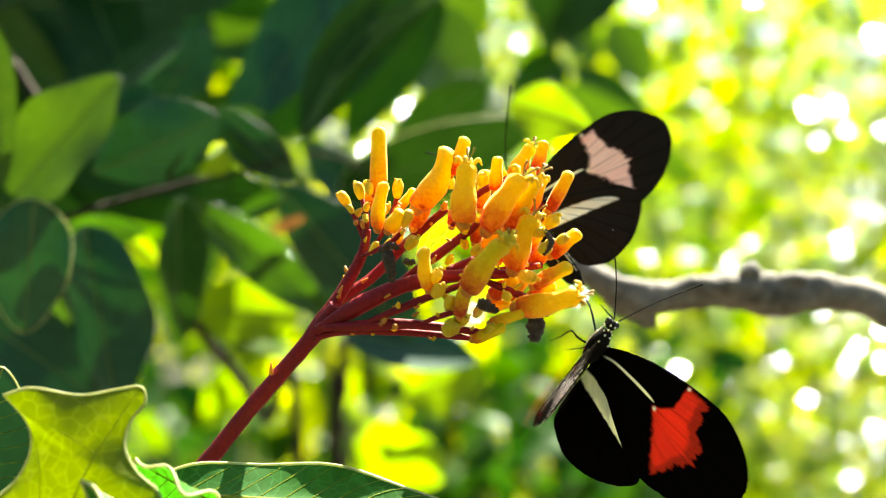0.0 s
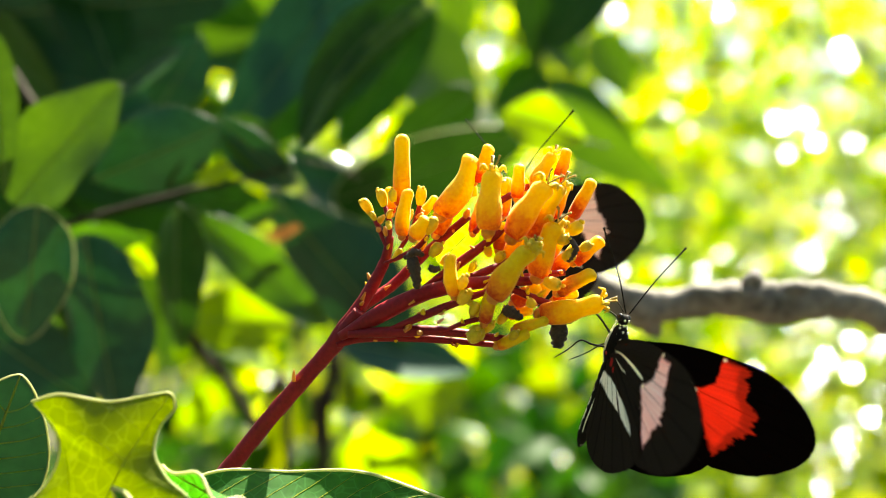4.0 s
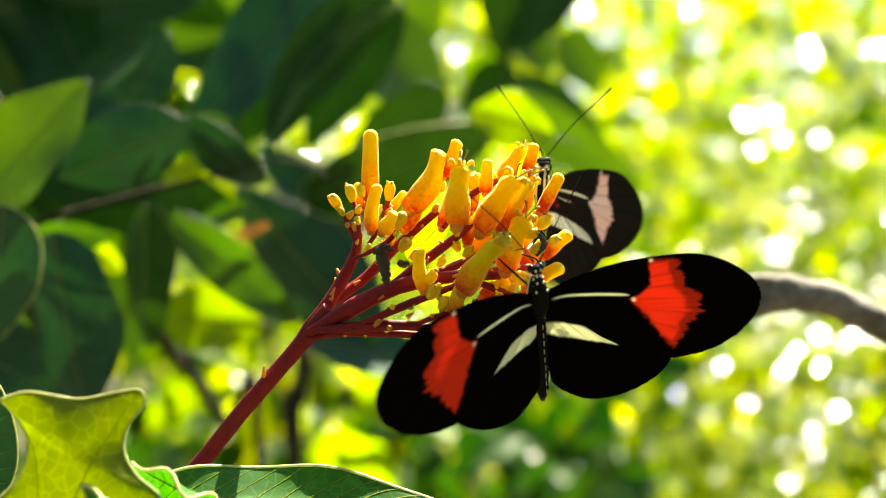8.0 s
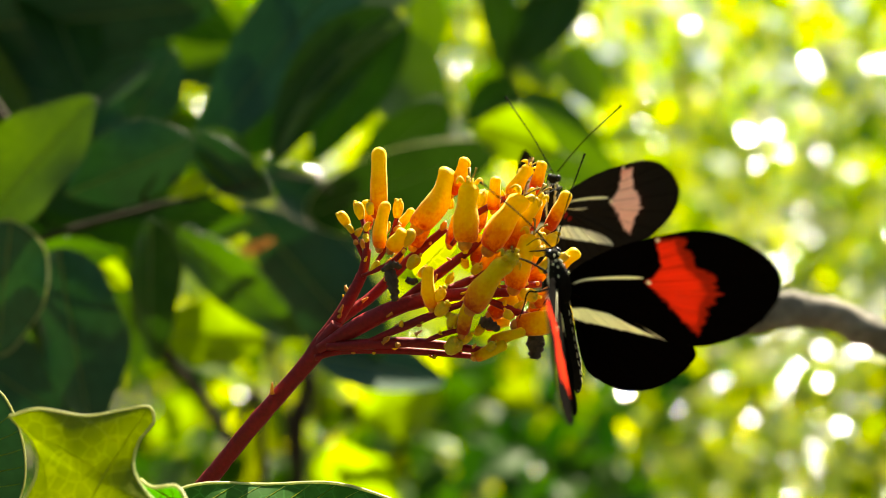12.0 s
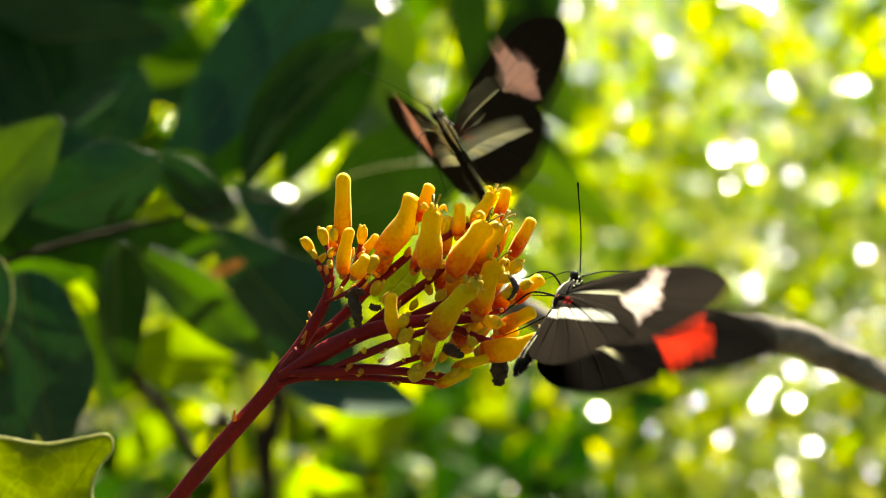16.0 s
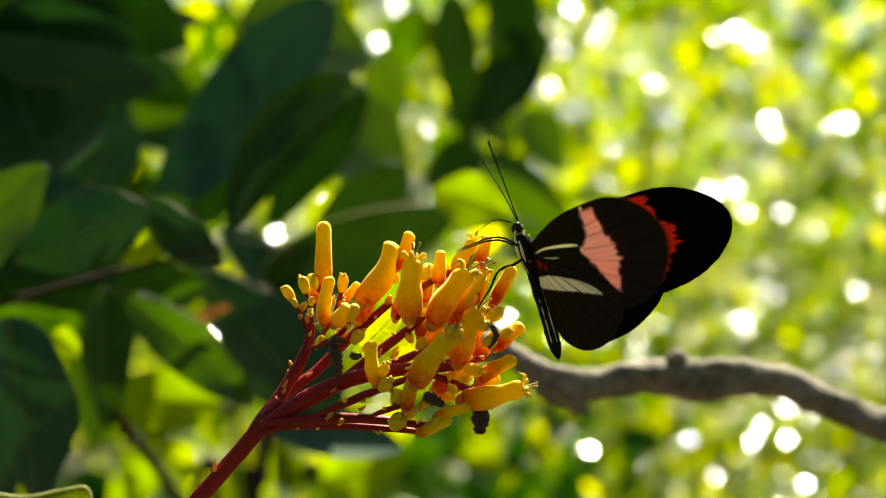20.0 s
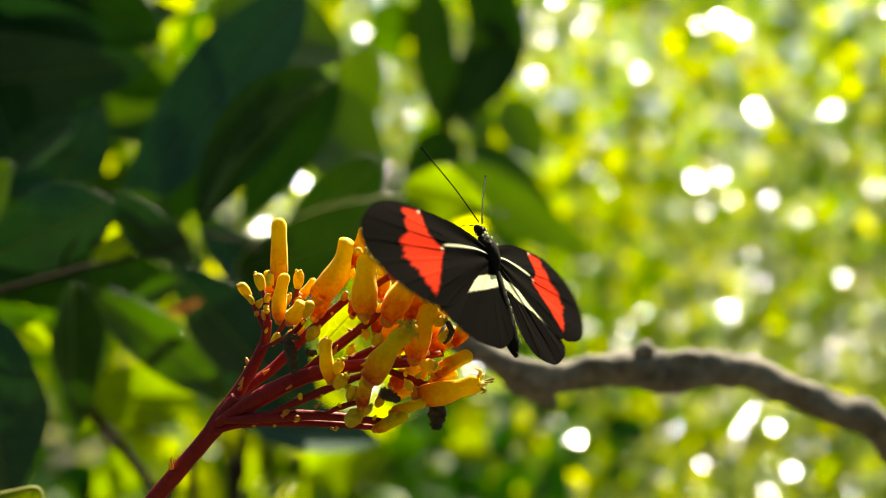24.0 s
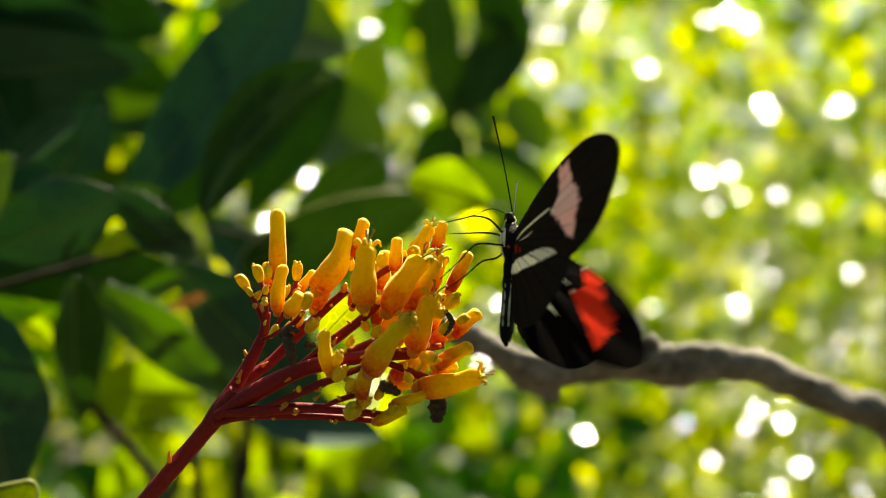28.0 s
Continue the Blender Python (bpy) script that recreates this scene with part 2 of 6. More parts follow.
# darker copy of the vein colour, with the shrub's shade put in
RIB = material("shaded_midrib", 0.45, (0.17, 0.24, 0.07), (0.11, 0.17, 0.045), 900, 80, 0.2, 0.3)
BARK = material("grey_bark", 0.9, (0.27, 0.24, 0.21), (0.03, 0.025, 0.02), 380, 60, 1.0)
TWIG = material("brown_twig", 0.9, (0.036, 0.025, 0.016), (0.015, 0.011, 0.008), 700, 90, 0.6, spec=0.2)
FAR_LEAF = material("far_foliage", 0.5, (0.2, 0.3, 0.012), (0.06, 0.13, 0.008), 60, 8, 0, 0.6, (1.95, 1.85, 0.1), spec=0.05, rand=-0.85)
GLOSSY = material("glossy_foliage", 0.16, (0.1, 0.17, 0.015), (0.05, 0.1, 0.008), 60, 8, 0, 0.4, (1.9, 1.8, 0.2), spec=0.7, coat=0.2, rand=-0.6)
# brighter copy of the far foliage, sunlight put into its colour
FAR_LIT = material("far_lit_foliage", 0.5, (0.27, 0.36, 0.012), (0.11, 0.19, 0.008), 60, 8, 0, 0.62, (1.9, 1.8, 0.1), spec=0.06, rand=-0.8)
# darker copy of the far foliage, shade put into its green
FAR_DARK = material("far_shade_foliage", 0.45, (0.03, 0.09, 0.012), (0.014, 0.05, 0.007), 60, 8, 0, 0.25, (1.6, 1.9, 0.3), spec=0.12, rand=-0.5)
SOIL = material("soil", 0.95, (0.07, 0.052, 0.032), (0.028, 0.024, 0.014), 30, 3, 0.6)
WING = material("wing_scales", 0.9, (1, 1, 1), (0.9, 0.9, 0.9), 2600, 300, 0.2, 0.21, spec=0.015, scales=True)
BODY = material("body_fur", 0.85, (0.012, 0.01, 0.008), (0.004, 0.0035, 0.003), 3000, 500, 0.6, spec=0.08)
PALE = material("pale_markings", 0.7, (0.78, 0.76, 0.55), (0.6, 0.58, 0.4), 3000, 500, 0.3)
CRIMSON = material("crimson_spots", 0.7, (0.4, 0.02, 0.02), (0.25, 0.01, 0.01), 3000, 500, 0.3)
EYE = material("eye", 0.25, (0.006, 0.005, 0.006), (0.003, 0.0025, 0.003), 3000, 500, 0.1, spec=0.25)

# ---- ground ----
gv, gf, n = [], [], 48
for i in range(n + 1):
    for j in range(n + 1):
        x, y = ((i / n * 2 - 1) ** 3) * 300, ((j / n * 2 - 1) ** 3) * 300
        gv.append((x, y, noise.noise((x * 0.3, y * 0.3, 0)) * 0.08 if abs(x) < 60 and abs(y) < 60 else 0.0))
for i in range(n):
    for j in range(n):
        a = i * (n + 1) + j
        gf.append((a, a + n + 1, a + n + 2, a + 1))
tagged(new("ground", mesh_from("ground", gv, gf, SOIL)), "brown forest soil under the shrubs", "ground", kind="structure")


# ---- leaves ----
def blade(base, tip, width, lean=0.0, cup=0.25, wave=0.0, sag=0.1, tipness=0.8, n=22, m=10, seed=0, face=(0, -1, 0), solid=True, bend=0.0):
    """A leaf blade from base to tip: two skins that meet at the rim, or one thin skin. Returns verts, faces, the rim, the midrib and a point function."""
    base, tip = Vector(base), Vector(tip)
    d = tip - base
    length = d.length
    d.normalize()
    f = Vector(face)
    s = d.cross(f).normalized()
    f = s.cross(d)
    turn = Matrix.Rotation(radians(lean), 3, d)
    s, f = turn @ s, turn @ f
    ph = seed * 1.7

    def at(u, v):
        w = width / 2 * (math.sin(math.pi * u ** tipness) ** 0.62) * (1 - 0.15 * u * u) if 0 < u < 1 else 0.0
        x = w * v + bend * length * 4 * u * (1 - u)
        h = cup * w * (abs(v) ** 1.6) - sag * length * (u * u - u * 0.3) + wave * w * math.sin(u * 11 + ph + (1.3 if v > 0 else 0)) * v * v
        return base + d * (length * u) + s * x + f * h

    us = [0.5 - 0.5 * math.cos(math.pi * i / n) for i in range(n + 1)]
    top, bottom, faces = [], [], []
    thick = 0.00018
    for i in range(n + 1):
        for j in range(m + 1):
            v = j / m * 2 - 1
            p = at(us[i], v)
            edge = 1 - abs(v) ** 6
            top.append(p + f * thick * edge)
            bottom.append(p - f * thick * edge)
    k = len(top)
    for i in range(n):
        for j in range(m):
            a = i * (m + 1) + j
            q = (a, a + 1, a + m + 2, a + m + 1)
            faces.append(q)
            if solid:
                faces.append(tuple(x + k for x in q[::-1]))
    rim = [at(u, -1) for u in us] + [at(u, 1) for u in us[::-1]]
    rib = [at(u, 0) + f * thick for u in us]
    return top + (bottom if solid else []), faces, rim, rib, at, f


def leaf(name, base, tip, width, mat, label, lean=0.0, cup=0.25, wave=0.0, sag=0.1, tipness=0.8, seed=0, rim=0.0, veins=0, rib=0.0004, stalk=None, group="leaves of the shrub", bend=0.0):
    base, tip = cm(base), cm(tip)
    width /= 100
    th = empty(name, base, label, "leaf", group)
    v, f, edge, mid, at, nrm = blade(base, tip, width, lean, cup, wave, sag, tipness, seed=seed, solid=False, bend=bend)
    part("blade", mesh_from("blade", shift(v, base), f, mat), th)
    tv, tf = tube(mid, [rib * (1.1 - 0.8 * i / len(mid)) for i in range(len(mid))], n=24, sides=6)
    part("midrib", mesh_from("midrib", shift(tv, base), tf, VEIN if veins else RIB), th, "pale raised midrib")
    if rim:
        ev, ef = tube(edge, [rim] * len(edge), n=70, sides=5)
        part("rim", mesh_from("rim", shift(ev, base), ef, LEAF_RIM if rim > 0.00015 else SOFT_RIM), th, "pale thickened leaf margin")
    for i in range(veins):
        u = 0.1 + 0.75 * i / veins
        for sgn in (-1, 1):
            line = [at(min(u + 0.16 * q, 0.97), sgn * (q ** 0.9) * 0.93) + nrm * 0.0002 for q in (0.0, 0.3, 0.6, 0.85, 1.0)]
            vv, vf = tube(line, [0.0001, 0.00009, 0.00007, 0.00005, 0.00003], n=10, sides=4)
            part("vein", mesh_from("vein", shift(vv, base), vf, VEIN), th)
    if not stalk and seed > 30:
        back = (base - tip).normalized() * 0.012
        stalk = [q * 100 for q in base + back + Vector((-0.003, 0.004, 0.002 - 1.2))]
    if stalk:
        sv, sf = tube([cm(stalk), cm(stalk).lerp(base, 0.6), base], [0.00045, 0.0004, 0.00035], n=8, sides=6)
        part("petiole", mesh_from("petiole", shift(sv, base), sf, LEAF_DARK), th, "short pale leaf stalk")
    return th

# ---- the shrub behind the flower ----
leaf("leaf", (-12.76, 12.00, 1.24), (-9.83, 12.00, 4.67), 2.8, LEAF_OLIVE, "olive-green oval leaf lit from behind", lean=-14, cup=0.28, wave=0.14, sag=0.04, seed=1, rim=0.0001, rib=0.0003)
leaf("leaf", (-11.07, 13.60, 2.04), (-7.39, 13.60, 3.57), 2.5, LEAF_TEAL, "bluish-green rounded leaf with a dull sheen", lean=22, cup=-0.32, wave=0.2, sag=0.1, seed=2, rim=0.0001, tipness=1.15)
leaf("leaf", (-7.79, 15.20, 4.07), (-5.53, 15.60, 1.94), 1.7, LEAF_TEAL, "small folded bluish-green leaf on a twig", lean=28, cup=0.35, sag=0.1, seed=3, rim=0.0001, tipness=1.1)
leaf("leaf", (-7.63, 15.60, 4.05), (-5.84, 15.90, 2.27), 1.6, LEAF_OLIVE, "small olive leaf under its neighbour", lean=-30, cup=0.2, seed=23)
leaf("leaf", (-1.74, 19.00, 8.48), (-5.59, 16.80, 3.25), 2.3, LEAF_DARK, "long dark green leaf hanging with a curled edge", lean=-20, cup=0.3, wave=0.1, sag=-0.06, seed=4, rib=0.0003, bend=0.09, tipness=0.9)
leaf("leaf", (-1.25, 18.60, 8.15), (-5.17, 16.40, 3.30), 0.75, LEAF_OLIVE, "curled pale edge of a hanging leaf", lean=25, cup=0.5, wave=0.1, sag=-0.05, seed=24, bend=0.1, rim=0.00012)
leaf("leaf", (-2.61, 20.50, 11.57), (-8.81, 20.00, 3.54), 3.9, LEAF_TEAL, "broad bluish-green hanging leaf", lean=26, cup=0.12, sag=0.02, seed=5, rib=0.0004)
leaf("leaf", (-20.64, 23.00, 8.43), (-8.43, 23.00, 9.41), 4.4, LEAF_TEAL, "broad dark leaf with a pale midrib", lean=34, cup=0.15, sag=0.05, seed=6, rib=0.0006)
leaf("leaf", (-11.51, 17.00, 4.85), (-9.65, 18.00, 6.77), 1.9, LEAF_DARK, "dark green leaf in shade", lean=-35, cup=0.3, seed=7)
leaf("leaf", (-10.48, 18.50, 4.65), (-9.04, 19.00, 7.13), 2.1, LEAF_TEAL, "bluish-green leaf with a soft sheen", lean=30, cup=0.1, seed=8, tipness=1.0)
leaf("leaf", (-11.37, 10.00, 1.15), (-12.10, 11.00, -2.55), 2.25, LEAF_TEAL, "dark leaf with a pale wavy margin", lean=-16, cup=0.2, wave=0.28, seed=9, rim=0.00016, rib=0.0003)
leaf("leaf", (-10.96, 12.60, 0.47), (-10.18, 13.00, -4.74), 3.0, LEAF_TEAL, "large dark bluish-green hanging leaf", lean=16, cup=-0.3, wave=0.14, sag=0.03, seed=10, rim=0.0001, tipness=0.9)
leaf("leaf", (-14.46, 13.50, -2.18), (-11.10, 14.00, -4.60), 2.8, LEAF_TEAL, "dark bluish leaf low on the shrub", lean=-8, cup=0.15, seed=11)
leaf("leaf", (-9.03, 15.50, 1.37), (-9.26, 16.00, -3.10), 1.85, LEAF_DARK, "dark green drooping leaf", lean=20, cup=-0.3, wave=0.15, seed=12, rim=0.0001)
leaf("leaf", (-9.39, 18.00, 1.42), (-4.87, 19.00, -2.48), 1.75, LEAF_GREEN, "green leaf partly lit through", lean=-14, cup=0.25, wave=0.25, sag=0.05, tipness=1.1, seed=13, rim=0.0001)
# the next three get their sun from the paler lit blade colour
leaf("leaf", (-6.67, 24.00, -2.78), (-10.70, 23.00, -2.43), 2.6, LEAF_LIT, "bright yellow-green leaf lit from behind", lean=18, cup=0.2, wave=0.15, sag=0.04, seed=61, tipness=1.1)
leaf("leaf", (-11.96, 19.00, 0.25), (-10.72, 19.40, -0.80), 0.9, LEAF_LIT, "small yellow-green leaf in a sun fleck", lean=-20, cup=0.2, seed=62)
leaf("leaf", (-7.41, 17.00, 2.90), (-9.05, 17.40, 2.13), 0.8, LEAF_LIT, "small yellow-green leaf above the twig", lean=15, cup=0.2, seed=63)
leaf("leaf", (-6.59, 20.00, 1.50), (-8.54, 20.00, 0.72), 0.9, LEAF_GREEN, "small green leaf under the twig", lean=25, cup=0.3, seed=64)
leaf("leaf", (-7.24, 21.00, 2.20), (-2.39, 21.00, -3.44), 3.7, LEAF_TEAL, "large dark bluish leaf behind the flower head", lean=14, cup=-0.35, wave=0.12, tipness=1.35, seed=14, rim=0.0001, rib=0.0006)
leaf("leaf", (-5.16, 23.00, 1.85), (2.28, 24.00, 4.32), 3.2, LEAF_DARK, "dark green leaf behind the flower head", lean=30, cup=0.2, seed=15, rim=0.0002)
leaf("leaf", (-4.67, 21.00, -3.16), (0.06, 22.00, -4.04), 2.2, LEAF_TEAL, "bluish leaf under the flower head", lean=-34, cup=0.2, seed=16)
leaf("leaf", (-12.84, 10.50, 5.86), (-12.40, 10.50, 1.49), 1.1, LEAF_OLIVE, "olive hanging leaf at the edge of the shrub", lean=-30, cup=0.2, seed=18)
leaf("leaf", (-12.70, 16.00, 0.50), (-10.31, 16.50, 0.30), 1.1, LEAF_GREEN, "green leaf under the twig", lean=20, cup=0.2, wave=0.2, seed=25)
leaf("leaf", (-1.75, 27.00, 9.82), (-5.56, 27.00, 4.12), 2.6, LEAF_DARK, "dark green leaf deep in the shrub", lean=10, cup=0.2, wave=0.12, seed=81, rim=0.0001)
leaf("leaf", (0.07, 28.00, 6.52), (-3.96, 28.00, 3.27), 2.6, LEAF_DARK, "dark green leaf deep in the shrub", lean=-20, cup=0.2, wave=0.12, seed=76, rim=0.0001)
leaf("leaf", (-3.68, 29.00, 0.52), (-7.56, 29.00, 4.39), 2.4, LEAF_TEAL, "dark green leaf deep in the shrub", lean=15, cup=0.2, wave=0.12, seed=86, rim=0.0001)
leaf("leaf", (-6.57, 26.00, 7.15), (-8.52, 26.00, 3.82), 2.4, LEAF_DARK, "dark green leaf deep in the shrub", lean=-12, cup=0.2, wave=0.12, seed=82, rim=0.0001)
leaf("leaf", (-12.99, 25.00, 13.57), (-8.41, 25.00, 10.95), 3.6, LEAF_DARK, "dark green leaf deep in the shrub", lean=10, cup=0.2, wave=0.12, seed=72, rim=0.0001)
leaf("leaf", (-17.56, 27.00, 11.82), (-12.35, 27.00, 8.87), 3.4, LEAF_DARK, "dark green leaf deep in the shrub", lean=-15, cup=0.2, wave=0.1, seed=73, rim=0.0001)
# the sharper leaves close under the stem
leaf("leaf", (-5.06, -1.00, -4.18), (0.06, -0.20, -4.59), 1.5, LEAF_NEAR, "dark green leaf with a pale wavy margin, seen edge-on", lean=-58, cup=0.3, wave=0.14, sag=-0.02, seed=19, rim=0.0003, veins=9, rib=0.0005)
leaf("leaf", (-3.73, -1.40, -4.24), (-5.13, -1.60, -3.59), 2.2, LEAF_NEAR, "short dark leaf curling beside the stem", lean=-50, cup=0.4, wave=0.15, seed=20, rim=0.0003, veins=6)
leaf("leaf", (-9.45, 1.00, -5.01), (-8.42, 1.00, -2.35), 2.2, LEAF_TEAL, "bluish leaf behind the lobed leaf", lean=24, cup=0.15, seed=21, rim=0.0002, veins=7)
leaf("leaf", (-4.19, -2.80, -4.29), (-5.54, -3.00, -3.68), 1.2, LEAF_NEAR, "small curled green leaf with a pale edge", lean=-55, cup=0.4, wave=0.2, seed=22, rim=0.0003)


def lobed_leaf(centre, points, ribs, label):
    """A thick wavy leaf with lobes: an outline about its centre, bulged, with a pale rim and raised veins."""
    mid = cm(centre)
    th = empty("lobed_leaf", mid, label, "leaf")
    edge = smooth([cm(p) - mid for p in points + points[:1]], 97)[:-1]
    n, rings = len(edge), 12
    top, low, faces = [], [], []

    def skin(p, q):
        return Vector((p[0] * q, p[1] * q - 0.0022 * (1 - q * q) + 0.0004 * math.sin(p[0] * 420 + 1) * q * q + 0.0003 * math.sin(p[2] * 300) * q, p[2] * q))

    for i in range(rings + 1):
        q = i / rings
        for p in edge:
            v = skin(p, q)
            t = 0.0002 * (1 - q ** 5)
            top.append(v - Vector((0, t, 0)))
            low.append(v + Vector((0, t, 0)))
    k = len(top)
    for i in range(rings):
        for j in range(n):
            a, b = i * n + j, i * n + (j + 1) % n
            faces.append((a, b, b + n, a + n))
            faces.append((a + n + k, b + n + k, b + k, a + k))
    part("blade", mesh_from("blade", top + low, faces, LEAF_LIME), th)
    ring = [skin(p, 1.0) for p in edge]
    ev, ef = tube(ring + ring[:1], [0.00022] * (n + 1), n=120, sides=6)
    part("rim", mesh_from("rim", ev, ef, LEAF_RIM), th, "pale yellow thickened leaf margin")
    for line, r in ribs:
        pts = []
        for p in smooth([cm(p) - mid for p in line], 9):
            near = sorted(top, key=lambda e: (e[0] - p[0]) ** 2 + (e[2] - p[2]) ** 2)[:4]
            pts.append(Vector((p[0], sum(e[1] for e in near) / 4 - 0.0001, p[2])))
        vv, vf = tube(pts, [r * 0.38 * (1 - 0.07 * i) for i in range(9)], n=12, sides=5)
        part("vein", mesh_from("vein", vv, vf, VEIN), th)


lobed_leaf((-5.75, -2.40, -3.25),
           [(-6.95, -2.50, -2.36), (-6.45, -2.50, -2.23), (-5.76, -2.40, -2.36), (-5.20, -2.30, -2.27), (-4.82, -2.20, -2.23), (-4.75, -2.20, -2.48), (-4.95, -2.30, -2.76), (-5.01, -2.40, -3.15),
            (-4.77, -2.50, -3.53), (-4.38, -2.60, -3.90), (-4.48, -2.70, -4.50), (-5.68, -2.60, -4.86), (-6.99, -2.50, -4.68), (-7.21, -2.40, -4.17), (-6.76, -2.40, -3.71), (-6.53, -2.40, -3.26), (-6.59, -2.40, -2.81)],
           [([(-5.99, -2.50, -4.49), (-5.45, -2.50, -3.32), (-4.83, -2.30, -2.27)], 0.0004), ([(-6.30, -2.50, -4.13), (-6.33, -2.50, -3.42), (-6.53, -2.40, -2.90)], 0.0002),
            ([(-5.63, -2.50, -3.68), (-5.17, -2.50, -3.67), (-4.77, -2.50, -3.62)], 0.0002), ([(-5.36, -2.50, -3.14), (-5.16, -2.40, -3.06), (-5.01, -2.40, -3.02)], 0.00015),
            ([(-5.45, -2.50, -3.23), (-5.94, -2.40, -2.90), (-6.39, -2.40, -2.68)], 0.0002), ([(-5.21, -2.40, -2.80), (-5.48, -2.40, -2.58), (-5.76, -2.40, -2.43)], 0.00015)],
           "wavy lobed yellow-green leaf with pale rim, lit through")

# ---- twigs and the grey branch ----
def twig(name, points, radii, mat, label, sides=9, knots=0.05, n=40, bumps=()):
    a = cm(points[0])
    th = empty(name, a, label, "branch")
    v, f = tube([cm(p) for p in points], [r / 100 for r in radii], n=n, sides=sides, knots=knots, seed=len(points))
    amp = max(radii) / 100
    v = [q + Vector((noise.noise(q * 140), noise.noise(q * 140 + Vector((7, 0, 0))), noise.noise(q * 140 + Vector((0, 7, 0))))) * amp * 0.12
         + Vector((noise.noise(q * 420), 0, noise.noise(q * 420 + Vector((0, 7, 0))))) * amp * 0.05 for q in v]
    part("wood", mesh_from("wood", shift(v, a), f, mat), th)
    for p, r, s in bumps:
        bv, bf = ball(cm(p) - a, r / 100, s, 12, 8)
        bv = [v + Vector((noise.noise(v * 260), noise.noise(v * 260 + Vector((9, 0, 0))), noise.noise(v * 260 + Vector((0, 9, 0))))) * 0.0012 for v in bv]
        part("knot", mesh_from("knot", bv, bf, mat), th, "rough bark knot")
    return th


twig("grey_branch", [(1.40, 9.60, 0.10), (2.10, 9.70, -0.20), (2.78, 9.80, -0.58), (3.52, 9.90, -1.02), (4.26, 10.00, -1.38), (4.84, 10.00, -1.36), (5.60, 10.10, -1.18), (6.34, 10.10, -1.12), (7.10, 10.20, -1.14), (7.84, 10.20, -1.22), (8.59, 10.20, -1.18), (9.34, 10.20, -1.18), (10.11, 10.30, -1.36), (10.89, 10.40, -1.66), (11.67, 10.50, -2.00), (12.46, 10.60, -2.32), (13.57, 10.80, -2.75), (16.58, 12.00, -5.00), (32, 17, -14), (42, 22, -45), (47, 24, -122)],
     [0.24, 0.29, 0.35, 0.41, 0.48, 0.46, 0.43, 0.44, 0.50, 0.55, 0.55, 0.47, 0.43, 0.43, 0.44, 0.44, 0.48, 0.46, 0.55, 0.80, 1.10], BARK, "gnarled grey-brown bare branch with knots", sides=20, knots=0.02, n=210,
     bumps=[((7.18, 10.00, -0.74), 0.36, (0.9, 0.9, 1.05)), ((8.28, 10.00, -0.92), 0.34, (1.1, 0.9, 0.8)), ((4.55, 10.00, -1.7), 0.34, (0.9, 0.9, 1.1)), ((4.74, 10.00, -1.98), 0.14, (0.8, 0.9, 1.2)), ((7.95, 10.10, -1.5), 0.24, (1.3, 1, 0.8))])
twig("twig", [(-24, 22, -9), (-17, 16, -3), (-13.32, 14.00, 0.14), (-12.13, 14.00, 0.68), (-10.17, 14.20, 1.29), (-8.58, 14.60, 1.77), (-6.96, 15.00, 2.16), (-5.49, 15.40, 2.62)], [0.22, 0.16, 0.1, 0.11, 0.09, 0.08, 0.06, 0.04], TWIG, "thin brown twig of the shrub")
twig("twig", [(-9.04, 14.40, 1.84), (-8.90, 14.20, 2.17), (-8.34, 14.00, 2.90)], [0.06, 0.05, 0.04], TWIG, "short brown side twig with leaves", n=10)
twig("twig", [(-25, 24, 22), (-15.41, 16.00, 7.20), (-14.33, 16.00, 5.43), (-12.95, 15.00, 3.92), (-11.80, 14.00, 2.98)], [0.25, 0.18, 0.16, 0.12, 0.08], TWIG, "dark twig in the shade of the shrub")
twig("twig", [(-10.54, 22.00, -2.68), (-9.56, 24.00, -4.50), (-8.44, 26.00, -6.91), (-7.44, 28.00, -9.51), (-8, 34, -60), (-9, 36, -122)], [0.2, 0.2, 0.2, 0.2, 0.3, 0.4], TWIG, "thin dark stem low in the shrub")
twig("twig", [(-6.40, 34.00, -4.44), (-6.52, 34.00, -7.03), (-6.77, 34.00, -11.17), (-6, 36, -60), (-7, 38, -122)], [0.3, 0.3, 0.35, 0.4, 0.5], TWIG, "upright pale stem low in the shrub")
twig("twig", [(-5.75, 19.00, 3.01), (-4.68, 19.50, 2.86), (-3.97, 20.00, 2.51)], [0.06, 0.06, 0.05], TWIG, "thin brown leaf stalk of the shrub", n=10)
leaf("dry_leaf", (-7.02, 19.50, 0.41), (-5.79, 19.50, 0.87), 0.42, DRY_LEAF, "small orange-brown withered leaf on the twig", lean=20, cup=0.4, wave=0.5, seed=60)

# woody stems of the shrub, from the ground into its leaves
twig("shrub_stem", [(-24, 26, -124), (-25, 24, -60), (-24, 22, -9), (-25, 24, 22), (-23, 30, 45)], [0.9, 0.7, 0.5, 0.35, 0.2], TWIG, "dark woody stem of the leafy shrub", n=50)
twig("shrub_stem", [(-25, 24, 10), (-18, 26, 14), (-9, 24, 16), (2, 30, 19), (14, 44, 22)], [0.3, 0.26, 0.2, 0.16, 0.1], TWIG, "dark limb over the hanging leaves", n=40)
# its sunlit look is put in with the brighter blade colour
leaf("leaf", (-0.69, 2.40, -0.20), (0.15, 2.40, 0.67), 0.6, LEAF_LIME, "small leaf in a pale sunlit colour behind the flower head", lean=-12, cup=0.2, sag=0.0, seed=6, rib=0.0001)

